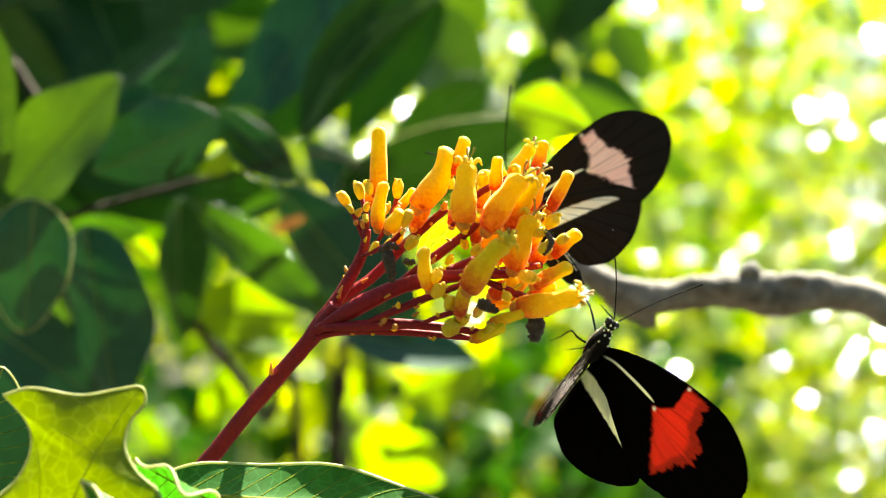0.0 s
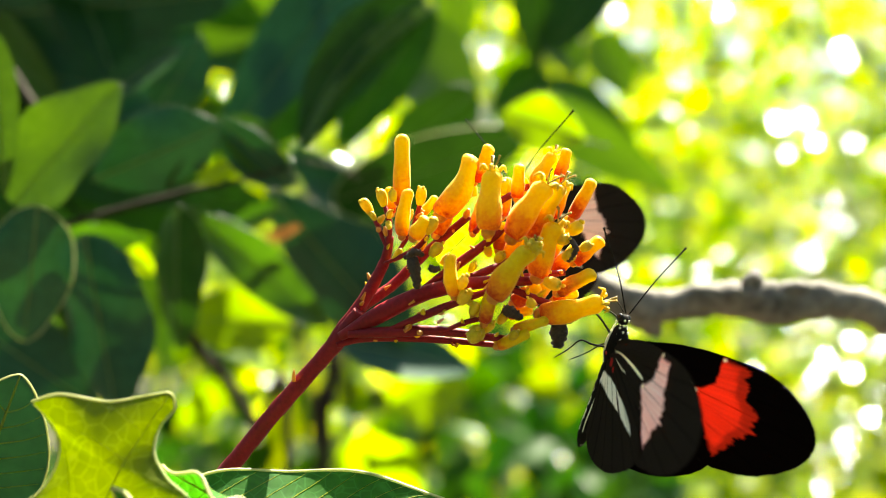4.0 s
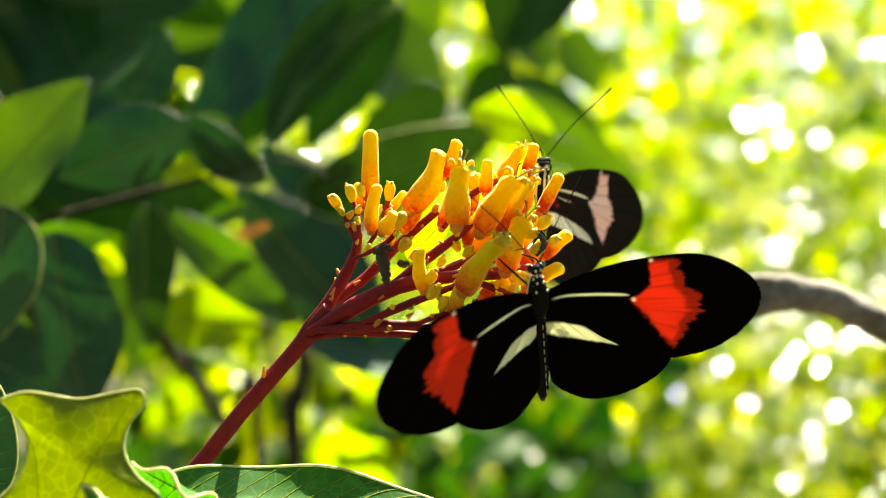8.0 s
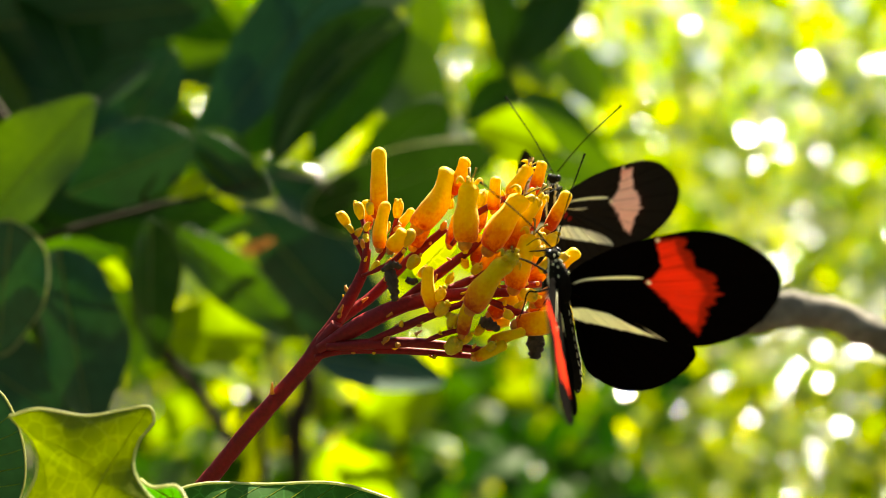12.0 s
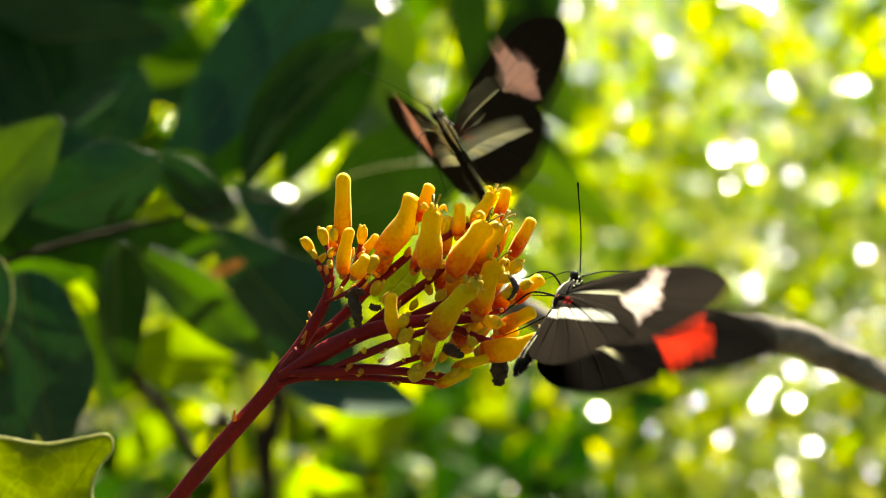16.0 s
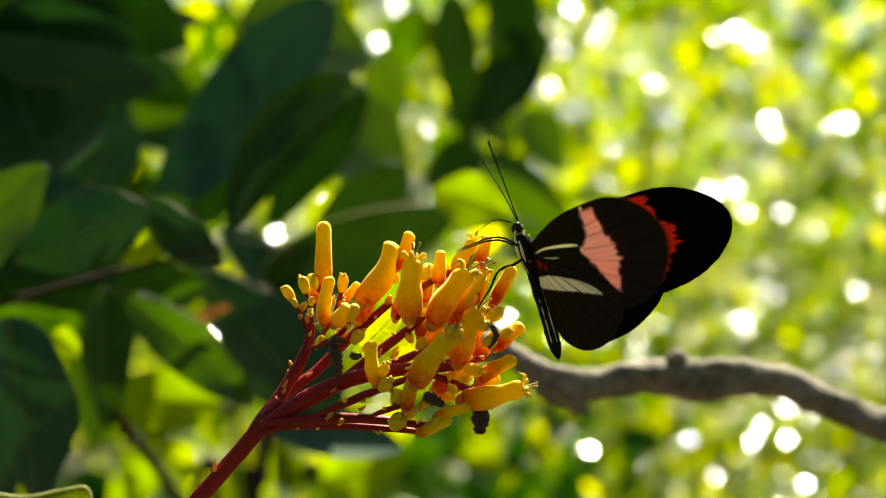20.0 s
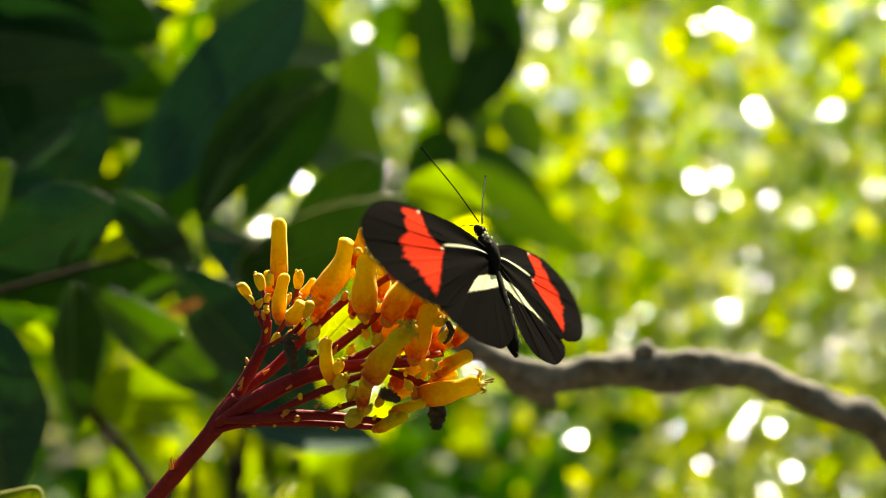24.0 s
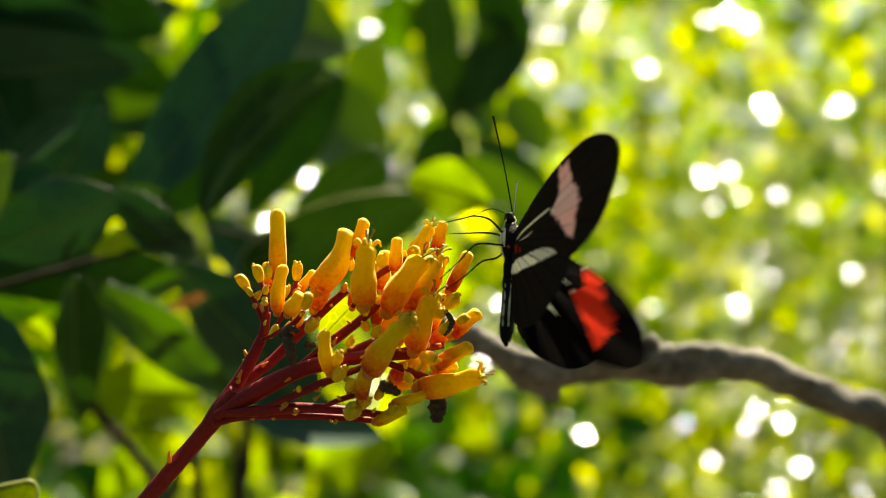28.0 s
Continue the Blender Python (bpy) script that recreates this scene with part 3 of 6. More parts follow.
# ---- the flower head ----
plant = empty("flower_head", cm((-4.65, 0.50, -4.10)), "yellow-orange tubular flowers on a branched crimson stem", "flower")
PLANT_AT = plant.matrix_world.translation.copy()


def stalk(name, points, radii, mat=STEM, label="", n=22, sides=10, to=None):
    v, f = tube([cm(p) for p in points], [r / 100 for r in radii], n=n, sides=sides, knots=0.3 if mat is DEAD else 0.05, seed=len(points) + n)
    return part(name, mesh_from(name, shift(v, PLANT_AT), f, mat), to or plant, label)


stalk("main_stem", [(-17, 6, -124), (-15, 4, -45), (-11.8, 2.2, -19), (-8.7, 1.3, -10), (-6.7, 0.9, -6.75), (-5.41, 0.71, -5.07), (-4.44, 0.60, -3.93), (-3.59, 0.50, -2.89), (-2.68, 0.40, -1.85), (-2.23, 0.30, -1.33), (-2.02, 0.20, -1.05)], [0.3, 0.24, 0.2, 0.18, 0.17, 0.165, 0.155, 0.15, 0.15, 0.17, 0.14], label="crimson main stem", n=90, sides=14)
BRANCHES = [
    ([(-2.84, 0.40, -2.02), (-2.42, 0.35, -1.45), (-2.01, 0.40, -0.89), (-1.62, 0.50, -0.15), (-1.52, 0.50, 0.32)], [0.1, 0.13, 0.12, 0.1, 0.07]),
    ([(-2.37, 0.10, -1.48), (-1.66, 0.00, -1.07), (-0.90, -0.10, -0.70), (-0.06, -0.10, -0.51), (1.02, 0.00, -0.46)], [0.15, 0.16, 0.14, 0.12, 0.08]),
    ([(-2.21, 0.00, -1.43), (-1.54, -0.10, -1.38), (-0.64, -0.20, -1.34), (0.54, -0.20, -1.47)], [0.12, 0.1, 0.09, 0.06]),
    ([(-2.44, 0.20, -1.64), (-1.90, 0.30, -1.50), (-0.78, 0.30, -1.52), (0.53, 0.20, -1.62)], [0.1, 0.09, 0.07, 0.05]),
    ([(-1.54, -0.10, -1.36), (-0.93, -0.30, -1.10), (-0.34, -0.40, -0.85), (0.35, -0.50, -0.59)], [0.08, 0.07, 0.07, 0.05]),
    ([(-1.88, 0.20, -1.19), (-2.03, 0.50, -1.00), (-1.45, 0.80, -0.55), (-0.83, 0.80, 0.07), (-0.10, 0.60, 0.69)], [0.07, 0.1, 0.1, 0.09, 0.07]),
    ([(-0.96, 0.00, -0.67), (-0.28, 0.20, -0.17), (0.32, 0.10, 0.28), (0.52, 0.00, 0.48)], [0.1, 0.09, 0.07, 0.06]),
    ([(-0.36, 0.00, -0.52), (0.42, 0.40, -0.22), (1.22, 0.60, 0.19), (1.73, 0.70, 0.60)], [0.1, 0.08, 0.07, 0.05]),
    ([(0.23, 0.00, -0.51), (0.92, 0.20, -0.41), (1.62, 0.30, -0.31)], [0.09, 0.08, 0.06]),
    ([(0.43, 0.00, -0.51), (1.02, 0.00, -0.75), (1.52, 0.00, -0.95)], [0.08, 0.07, 0.07]),
    ([(0.00, 0.50, 0.38), (0.40, 0.70, 0.90), (0.81, 0.80, 1.16), (1.32, 0.80, 1.41)], [0.07, 0.06, 0.06, 0.05]),
    ([(-1.57, 0.50, 0.07), (-1.76, 0.60, 0.53), (-1.94, 0.70, 0.81)], [0.06, 0.05, 0.04]),
    ([(-1.52, 0.50, 0.17), (-1.53, 0.40, 0.58), (-1.63, 0.50, 0.88)], [0.06, 0.05, 0.04]),
    ([(-1.42, 0.50, -0.03), (-1.10, 0.40, 0.48), (-0.97, 0.40, 0.93)], [0.06, 0.05, 0.04]),
    ([(-1.61, 0.40, -0.18), (-1.06, 0.00, 0.07), (-0.81, -0.10, 0.32)], [0.06, 0.05, 0.04]),
    ([(-0.05, -0.30, -0.60), (-0.19, -0.50, -0.74), (-0.33, -0.60, -0.64)], [0.05, 0.05, 0.04]),
    ([(-0.55, -0.20, -1.35), (-0.14, -0.40, -1.18), (0.20, -0.50, -1.08)], [0.05, 0.05, 0.04]),
    ([(-2.03, 0.50, -1.05), (-1.95, 0.80, -0.76), (-1.81, 0.80, -0.45)], [0.05, 0.06, 0.05]),
]
for pts, rad in BRANCHES:
    stalk("branchlet", pts, [rad[0] * 0.55, *rad[1:]], n=20)


def corolla(base, tip, r, waist=0.85, bend=0.0, lobes=0, tint=0.0, seed=0, belly=0.35):
    """A tubular flower: rounded foot, swollen belly, waist and blunt tip; open ones carry small lobes and anthers."""
    a, b = cm(base), cm(tip)
    d = b - a
    length = d.length
    d.normalize()
    s = d.cross(Vector((0.2, 1, 0.1))).normalized()
    w = s.cross(d)
    r *= 0.009
    n, sides = 22, 14
    verts, tones, faces = [], [], []
    for i in range(n + 1):
        u = 0.5 - 0.5 * math.cos(math.pi * i / n)
        cap = min(1.0, math.sqrt(max(0.0, 1 - ((u - 0.86) / 0.14) ** 2))) if u > 0.86 else 1.0
        foot = math.sqrt(max(0.0, 1 - ((0.14 - u) / 0.14) ** 2)) * 0.35 + 0.65 if u < 0.14 else 1.0
        prof = r * foot * (0.9 + 0.16 * math.exp(-((u - belly) / 0.24) ** 2) - 0.7 * (1 - waist) * math.exp(-((u - 0.66) / 0.18) ** 2))
        prof *= max(cap, 0.02 if not lobes else 0.6)
        c = a + d * (length * u) + w * (bend * length * math.sin(math.pi * u)) * 0.3 + s * (bend * length * math.sin(math.pi * u))
        for k in range(sides):
            g = 2 * math.pi * k / sides
            rr = prof * (1 + (0.05 + 0.9 * max(0.0, u - 0.86)) * math.cos(5 * g + seed) + 0.03 * math.sin(2 * g + seed * 2.1 + u * 3) + 0.09 * noise.noise((u * 4 + seed * 3, math.cos(g) * 1.3, math.sin(g) * 1.3)))
            verts.append(c + (s * math.cos(g) + w * math.sin(g)) * rr - PLANT_AT)
            tones.append(min(1, max(0, u * 1.4 + 0.02 - tint)))
    for i in range(n):
        for k in range(sides):
            faces.append((i * sides + k, i * sides + (k + 1) % sides, (i + 1) * sides + (k + 1) % sides, (i + 1) * sides + k))
    rnd = random.Random(seed + 100)
    for _ in range(int(260 * length / 0.01)):  # short pale hairs
        i, k = rnd.randrange(2, n - 1), rnd.randrange(sides)
        e, q = verts[i * sides + k], verts[(i + 1) * sides + (k + 1) % sides]
        m = e.lerp(q, rnd.random())
        o = (m - (a + d * (length * (0.5 - 0.5 * math.cos(math.pi * i / n))) - PLANT_AT)).normalized()
        o = (o + Vector((rnd.gauss(0, 0.35), rnd.gauss(0, 0.35), rnd.gauss(0.1, 0.35)))).normalized()
        x = d.cross(o).normalized() * 0.00002
        z = len(verts)
        verts += [m - x - o * 0.0001, m + x - o * 0.0001, m + o * rnd.uniform(0.00015, 0.0003)]
        tones += [0.9, 0.9, 1.0]
        faces.append((z, z + 1, z + 2))
    faces.append(tuple(range(sides))[::-1])
    faces.append(tuple(n * sides + k for k in range(sides)))
    ob = part("corolla", mesh_from("corolla", verts, faces, COROLLA, tone=tones), plant)
    cv, cf = ball(a - d * 0.0002 - PLANT_AT, r * 0.58, (1, 1, 1), 10, 6)
    part("calyx", mesh_from("calyx", cv, cf, BRACT), ob)
    if lobes:
        rnd = random.Random(seed)
        for k in range(5):
            g = 2 * math.pi * k / 5 + rnd.random()
            o = s * math.cos(g) + w * math.sin(g)
            p = b + o * r * 0.55
            out = rnd.uniform(0.5, 1.0)
            lv, lf = tube([p - PLANT_AT, p + o * r * 0.5 * out + d * r * 0.35 - PLANT_AT, p + o * r * 0.9 * out - d * r * 0.1 - PLANT_AT], [r * 0.17, r * 0.16, r * 0.05], n=8, sides=7)
            part("petal_lobe", mesh_from("petal_lobe", lv, lf, BUD), ob, "small curled yellow lobe")
        for k in range(3):
            g = rnd.random() * 6.28
            o = s * math.cos(g) + w * math.sin(g)
            lv, lf = tube([b - PLANT_AT, b + d * r * 0.8 + o * r * 0.4 - PLANT_AT, b + d * r * 1.2 + o * r * rnd.uniform(0.3, 1.1) - PLANT_AT], [0.00016, 0.00015, 0.00026], n=8, sides=5)
            part("stamen", mesh_from("stamen", lv, lf, ANTHER), ob, "thin brown-tipped stamen")
    return ob


COROLLAS = [  # base, tip, radius, waist, bend, open, tint
    ((-1.31, 0.40, 0.86), (-1.30, 0.30, 2.15), 0.17, 0.95, 0.0, 0, 0.05), ((-1.27, -0.10, 0.32), (-1.14, -0.20, 1.14), 0.14, 0.95, 0.05, 0, -0.1),
    ((-0.60, 0.20, 0.70), (-0.02, 0.10, 1.75), 0.26, 0.75, -0.08, 0, -0.05), ((-0.00, 0.10, 1.29), (0.26, 0.00, 1.94), 0.135, 0.95, -0.05, 0, 0.3),
    ((0.24, -0.50, 0.42), (0.31, -0.50, 1.45), 0.245, 0.8, 0.02, 1, -0.1), ((0.65, -0.40, 0.30), (1.26, -0.50, 1.22), 0.25, 0.85, 0.04, 1, 0.05),
    ((1.02, 0.00, 0.30), (1.52, -0.10, 1.25), 0.22, 0.85, 0.03, 1, 0.1), ((0.77, 0.60, 1.02), (0.82, 0.60, 1.64), 0.135, 0.9, 0, 0, 0.1),
    ((1.07, 0.50, 1.28), (1.43, 0.50, 1.82), 0.15, 0.85, 0, 1, -0.1), ((1.49, 0.40, 1.31), (1.65, 0.30, 1.90), 0.12, 0.95, 0, 0, 0.3),
    ((1.39, 0.30, 0.67), (1.63, 0.20, 1.28), 0.14, 0.9, 0, 0, 0.1), ((1.73, 0.20, 0.66), (2.10, 0.10, 1.34), 0.14, 0.95, 0, 0, 0.32),
    ((1.10, -0.20, -0.38), (1.44, -0.30, 0.55), 0.24, 0.8, 0.05, 1, 0.0), ((1.76, 0.00, -0.13), (2.27, 0.00, 0.28), 0.15, 0.95, 0.03, 0, 0.2),
    ((1.46, -0.20, -0.66), (2.11, -0.30, -0.30), 0.15, 0.95, 0.03, 0, 0.36), ((1.17, -0.10, -1.04), (2.24, -0.30, -0.80), 0.225, 0.75, -0.03, 1, -0.02),
    ((0.33, -0.70, -0.73), (0.95, -0.90, 0.11), 0.235, 0.8, 0.05, 1, 0.02), ((0.18, -0.60, -1.17), (0.37, -0.70, -0.47), 0.14, 0.9, 0.03, 0, 0.22),
    ((-0.34, -0.70, -0.71), (-0.40, -0.80, 0.00), 0.13, 0.95, 0.05, 0, -0.2), ((0.71, -0.20, -1.31), (1.30, -0.30, -1.13), 0.11, 0.95, 0, 0, -0.1),
    ((0.42, -0.20, -1.60), (0.97, -0.30, -1.35), 0.125, 0.95, 0, 0, -0.05), ((-0.69, 0.60, 0.36), (-0.33, 0.60, 1.15), 0.17, 0.8, 0, 0, 0.3),
    ((-1.06, -0.30, 0.29), (-0.81, -0.40, 0.64), 0.15, 0.95, 0, 0, -0.25), ((-0.20, 0.40, 0.94), (-0.10, 0.50, 1.39), 0.12, 0.9, 0, 0, 0.1),
    ((0.50, 0.90, 0.70), (0.60, 0.90, 1.42), 0.15, 0.9, 0, 0, 0.1), ((0.82, 0.50, -0.22), (1.07, 0.40, 0.39), 0.2, 0.85, 0, 0, 0.3),
    ((1.43, 0.60, -0.32), (1.87, 0.50, 0.14), 0.16, 0.9, 0, 0, 0.35), ((1.01, 1.10, 0.91), (1.17, 1.20, 1.54), 0.15, 0.9, 0, 0, 0.15),
    ((0.72, 0.40, -0.87), (1.17, 0.30, -0.52), 0.17, 0.85, 0, 0, 0.4), ((-1.05, 0.90, 0.64), (-0.69, 0.90, 1.06), 0.1, 0.9, 0, 0, 0.2),
    ((1.00, 0.60, -0.91), (1.43, 0.60, -0.42), 0.15, 0.9, 0, 0, 0.3), ((0.49, 0.60, -0.24), (0.83, 0.50, 0.39), 0.17, 0.85, 0, 0, 0.35),
    ((1.28, 0.80, -0.12), (1.71, 0.80, 0.47), 0.15, 0.9, 0, 0, 0.3), ((-0.02, 1.00, 0.39), (0.13, 1.10, 0.96), 0.13, 0.9, 0, 0, 0.35),
    ((0.62, 0.50, -1.08), (1.07, 0.50, -0.98), 0.13, 0.9, 0, 0, 0.2), ((0.42, 0.20, 0.08), (0.52, 0.20, 0.58), 0.12, 0.9, 0, 0, 0.3),
    ((1.43, 0.50, -0.82), (1.88, 0.50, -0.67), 0.12, 0.9, 0, 0, 0.3), ((-1.00, 0.40, 0.07), (-0.87, 0.30, 0.36), 0.1, 0.9, 0, 0, 0.0),
    ((1.27, 1.00, 1.43), (1.37, 1.10, 1.83), 0.12, 0.9, 0, 0, 0.0), ((-1.52, 0.90, 0.74), (-1.57, 0.90, 1.23), 0.11, 0.9, 0, 0, 0.1),
]
for i, (base, tip, r, waist, bend, lobes, tint) in enumerate(COROLLAS):
    corolla(base, tip, r, waist, bend, lobes, tint, seed=i)


def bud(place, toward, r, seed=0, mat=BUD):
    a, b = cm(place), cm(toward)
    v, f = tube([a - PLANT_AT, a.lerp(b, 0.45) - PLANT_AT, a.lerp(b, 0.85) - PLANT_AT, b - PLANT_AT], [r / 100 * 0.6, r / 100, r / 100 * 0.85, r / 100 * 0.3], n=10, sides=9)
    ob = part("bud", mesh_from("bud", v, f, mat), plant, "small yellow bud")
    rnd = random.Random(seed)
    for k in range(4):
        o = Vector((rnd.uniform(-1, 1), rnd.uniform(-1, 0.3), rnd.uniform(-1, 1))).normalized()
        p = b - (b - a) * 0.1 - PLANT_AT
        lv, lf = ball(p + o * r / 100 * 0.6, r / 100 * 0.32, (1, 1, 1), 7, 5)
        part("calyx_tooth", mesh_from("calyx_tooth", lv, lf, mat), ob)


BUDS = [((-1.88, 0.70, 0.74), (-2.05, 0.60, 0.99), 0.1), ((-1.63, 0.50, 0.86), (-1.70, 0.40, 1.16), 0.1), ((-0.98, 0.40, 0.88), (-0.94, 0.30, 1.20), 0.1), ((-0.82, -0.30, 0.37), (-0.67, -0.40, 0.64), 0.11),
        ((-0.75, -0.20, -0.02), (-0.58, -0.30, 0.18), 0.11), ((-0.27, -0.70, -0.59), (-0.14, -0.80, -0.38), 0.1), ((-0.24, -0.70, -0.83), (-0.10, -0.80, -0.63), 0.12), ((-0.04, -0.40, -1.48), (0.12, -0.60, -1.27), 0.15),
        ((0.17, -0.40, -1.33), (0.33, -0.50, -1.15), 0.1), ((-0.04, -0.50, -1.03), (0.06, -0.60, -0.83), 0.09), ((1.55, -0.30, -0.06), (1.74, -0.40, 0.04), 0.12), ((1.45, -0.30, 0.23), (1.64, -0.40, 0.30), 0.1),
        ((1.63, 0.00, 0.38), (1.90, 0.00, 0.54), 0.12), ((1.85, -0.20, 0.09), (2.04, -0.20, 0.21), 0.09), ((0.97, -0.90, 0.09), (1.06, -1.00, 0.23), 0.14), ((0.51, 0.50, 1.09), (0.56, 0.50, 1.35), 0.1),
        ((0.35, 0.60, 0.94), (0.38, 0.60, 1.22), 0.09), ((0.00, 0.50, 1.04), (-0.05, 0.50, 1.29), 0.08), ((-1.45, 0.30, -0.13), (-1.30, 0.20, 0.09), 0.07), ((-1.18, 0.20, -0.08), (-1.07, 0.10, 0.12), 0.07),
        ((0.44, -0.30, -1.19), (0.54, -0.40, -1.03), 0.08), ((1.21, -0.40, -0.45), (1.50, -0.50, -0.54), 0.12), ((0.34, -0.10, -1.45), (0.49, -0.20, -1.51), 0.09), ((0.64, -0.30, -1.48), (0.75, -0.40, -1.32), 0.08),
        ((-1.22, 0.50, 0.58), (-1.14, 0.50, 0.78), 0.07), ((-0.57, 0.10, -0.17), (-0.42, 0.00, -0.02), 0.08), ((1.07, -0.30, -0.89), (0.92, -0.30, -0.79), 0.09), ((-0.08, 0.20, -0.30), (0.03, 0.10, -0.15), 0.07),
        ((0.27, 0.20, -0.02), (0.22, 0.10, 0.13), 0.08), ((0.38, 0.00, -0.12), (0.53, -0.10, 0.03), 0.09), ((-1.44, 0.20, 0.92), (-1.47, 0.20, 1.15), 0.08), ((-1.79, 0.60, 0.60), (-1.89, 0.60, 0.76), 0.06)]
for i, (a, b, r) in enumerate(BUDS):
    bud(a, b, r, i)
rnd = random.Random(4)
for a, b, q in (((-3.22, 0.30, -2.29), (-3.2, 0.20, -2.08), 0.05), ((-1.21, -0.30, -1.35), (-1.09, -0.30, -1.26), 0.04), ((-0.99, -0.20, -1.06), (-0.79, -0.20, -0.99), 0.04),
                ((-2.00, 0.30, -0.84), (-1.94, 0.30, -0.69), 0.05), ((-1.61, 0.40, -0.64), (-1.49, 0.40, -0.56), 0.04), ((-1.04, -0.20, -0.81), (-1.14, -0.20, -0.89), 0.04),
                ((-0.63, -0.40, -1.19), (-0.51, -0.40, -1.11), 0.04), ((-0.32, 0.10, -0.27), (-0.25, 0.00, -0.14), 0.05), ((0.23, -0.20, 0.28), (0.12, -0.20, 0.36), 0.05)):
    stalk("bract", [a, b], [q, q * 0.3], BRACT, "tiny orange bract on the stem", n=5, sides=6)
# crumbs of bracts and young buds along the outer branches
rnd = random.Random(9)
for pts, rad in BRANCHES:
    line = smooth(pts, 30)
    for k in range(5 + 2 * (len(pts) > 3)):
        p = Vector(line[int(rnd.uniform(0.35, 1.0) * 29)])
        o = Vector((rnd.gauss(0, 1), rnd.gauss(-0.3, 1), rnd.gauss(0.3, 1))).normalized()
        a = p + o * rad[-1] * 0.7
        q = rnd.uniform(0.025, 0.065)
        stalk("bract", [tuple(a), tuple(a + o * 0.07), tuple(a + o * rnd.uniform(0.1, 0.17) + Vector((0.03, 0, 0.03)))], [q * 0.7, q, q * 0.5], rnd.choice([BRACT, BUD, BUD]), "tiny yellow bract", n=6, sides=6)
# withered flowers caught in the head
for pts, rad in (([(-1.11, -0.30, -0.00), (-1.02, -0.40, -0.31), (-0.98, -0.40, -0.61)], [0.09, 0.1, 0.05]), ([(-1.21, -0.30, -0.07), (-1.03, -0.40, 0.03), (-0.89, -0.30, -0.02)], [0.04, 0.07, 0.04]),
                 ([(0.49, -0.40, -0.94), (0.65, -0.40, -1.00), (0.83, -0.30, -1.10)], [0.08, 0.1, 0.05]), ([(1.52, 0.00, -1.05), (1.50, 0.00, -1.34), (1.47, 0.00, -1.64)], [0.12, 0.16, 0.08]),
                 ([(1.42, 0.00, -1.15), (1.62, 0.00, -1.10), (1.73, 0.00, -1.19)], [0.08, 0.09, 0.04]), ([(1.64, -0.40, 0.30), (1.75, -0.50, 0.09), (1.62, -0.40, -0.12)], [0.04, 0.05, 0.03]),
                 ([(-0.79, -0.30, -0.22), (-0.69, -0.30, -0.27), (-0.59, -0.30, -0.24)], [0.05, 0.06, 0.04])):
    stalk("withered_flower", pts, rad, DEAD, "dry dark brown withered flower", n=22, sides=9)


# ---- butterflies ----
SIZE = 0.95  # the outlines below are in centimetres for a size of one
FORE = [(0.0, 0.06), (0.44, 0.26), (0.96, 0.43), (1.48, 0.53), (2.0, 0.58), (2.49, 0.6), (2.9, 0.54), (3.35, 0.34), (3.66, 0.1), (3.81, -0.12), (3.84, -0.32), (3.77, -0.57), (3.52, -0.88), (3.14, -1.13), (2.77, -1.27), (2.25, -1.35), (1.72, -1.26), (0.9, -0.82), (0.0, -0.24)]
HIND = [(0.0, -0.13), (0.46, -0.22), (1.21, -0.56), (1.92, -1.04), (2.15, -1.43), (2.01, -1.68), (1.66, -1.91), (1.23, -2.07), (0.74, -2.1), (0.43, -2.02), (0.1, -1.81), (-0.02, -1.6), (-0.06, -1.12), (-0.04, -0.5)]
BAND = [(1.83, 0.53), (2.4, 0.5), (2.55, 0.19), (2.66, 0.0), (2.82, -0.17), (2.88, -0.33), (2.88, -0.63), (2.76, -0.75), (2.6, -0.82), (2.56, -0.96), (2.4, -1.06), (2.32, -1.16), (2.07, -0.92), (1.5, -0.18), (1.66, -0.12), (1.86, 0.06), (1.84, 0.31)]
UNDER_BAND = [(1.8, 0.5), (2.18, 0.48), (2.3, 0.2), (2.46, -0.1), (2.62, -0.33), (2.64, -0.58), (2.45, -0.78), (2.34, -1.06), (2.07, -0.92), (1.5, -0.18), (1.62, -0.12), (1.78, 0.06), (1.78, 0.31)]
RAYS = [-0.62, -0.5, -0.38, -0.26, -0.14, -0.03, 0.08, 0.18]


def inside(u, v, poly, soft):
    """1 inside the outline and 0 outside, with a soft and frayed edge, for arrays of places."""
    p = np.array(poly, float)
    q = np.roll(p, -1, 0)
    best = np.full(u.shape, 1e9)
    cross = np.zeros(u.shape, bool)
    for (ax, ay), (bx, by) in zip(p, q):
        t = np.clip(((u - ax) * (bx - ax) + (v - ay) * (by - ay)) / ((bx - ax) ** 2 + (by - ay) ** 2 + 1e-12), 0, 1)
        best = np.minimum(best, np.hypot(u - ax - t * (bx - ax), v - ay - t * (by - ay)))
        cross ^= ((ay > v) != (by > v)) & (u < (bx - ax) * (v - ay) / (by - ay + 1e-12) + ax)
    return np.clip(0.5 + np.where(cross, best, -best) / soft, 0, 1)


def ribbon(u, v, line, soft):
    """A tapering stripe along a line of (u, v, half width)."""
    out = np.zeros(u.shape)
    pts = smooth(line, 24)
    for a, b in zip(pts, pts[1:]):
        t = np.clip(((u - a[0]) * (b[0] - a[0]) + (v - a[1]) * (b[1] - a[1])) / ((b[0] - a[0]) ** 2 + (b[1] - a[1]) ** 2 + 1e-12), 0, 1)
        d = np.hypot(u - a[0] - t * (b[0] - a[0]), v - a[1] - t * (b[1] - a[1]))
        out = np.maximum(out, np.clip(0.5 + (a[2] + t * (b[2] - a[2]) - d) / soft, 0, 1))
    return out


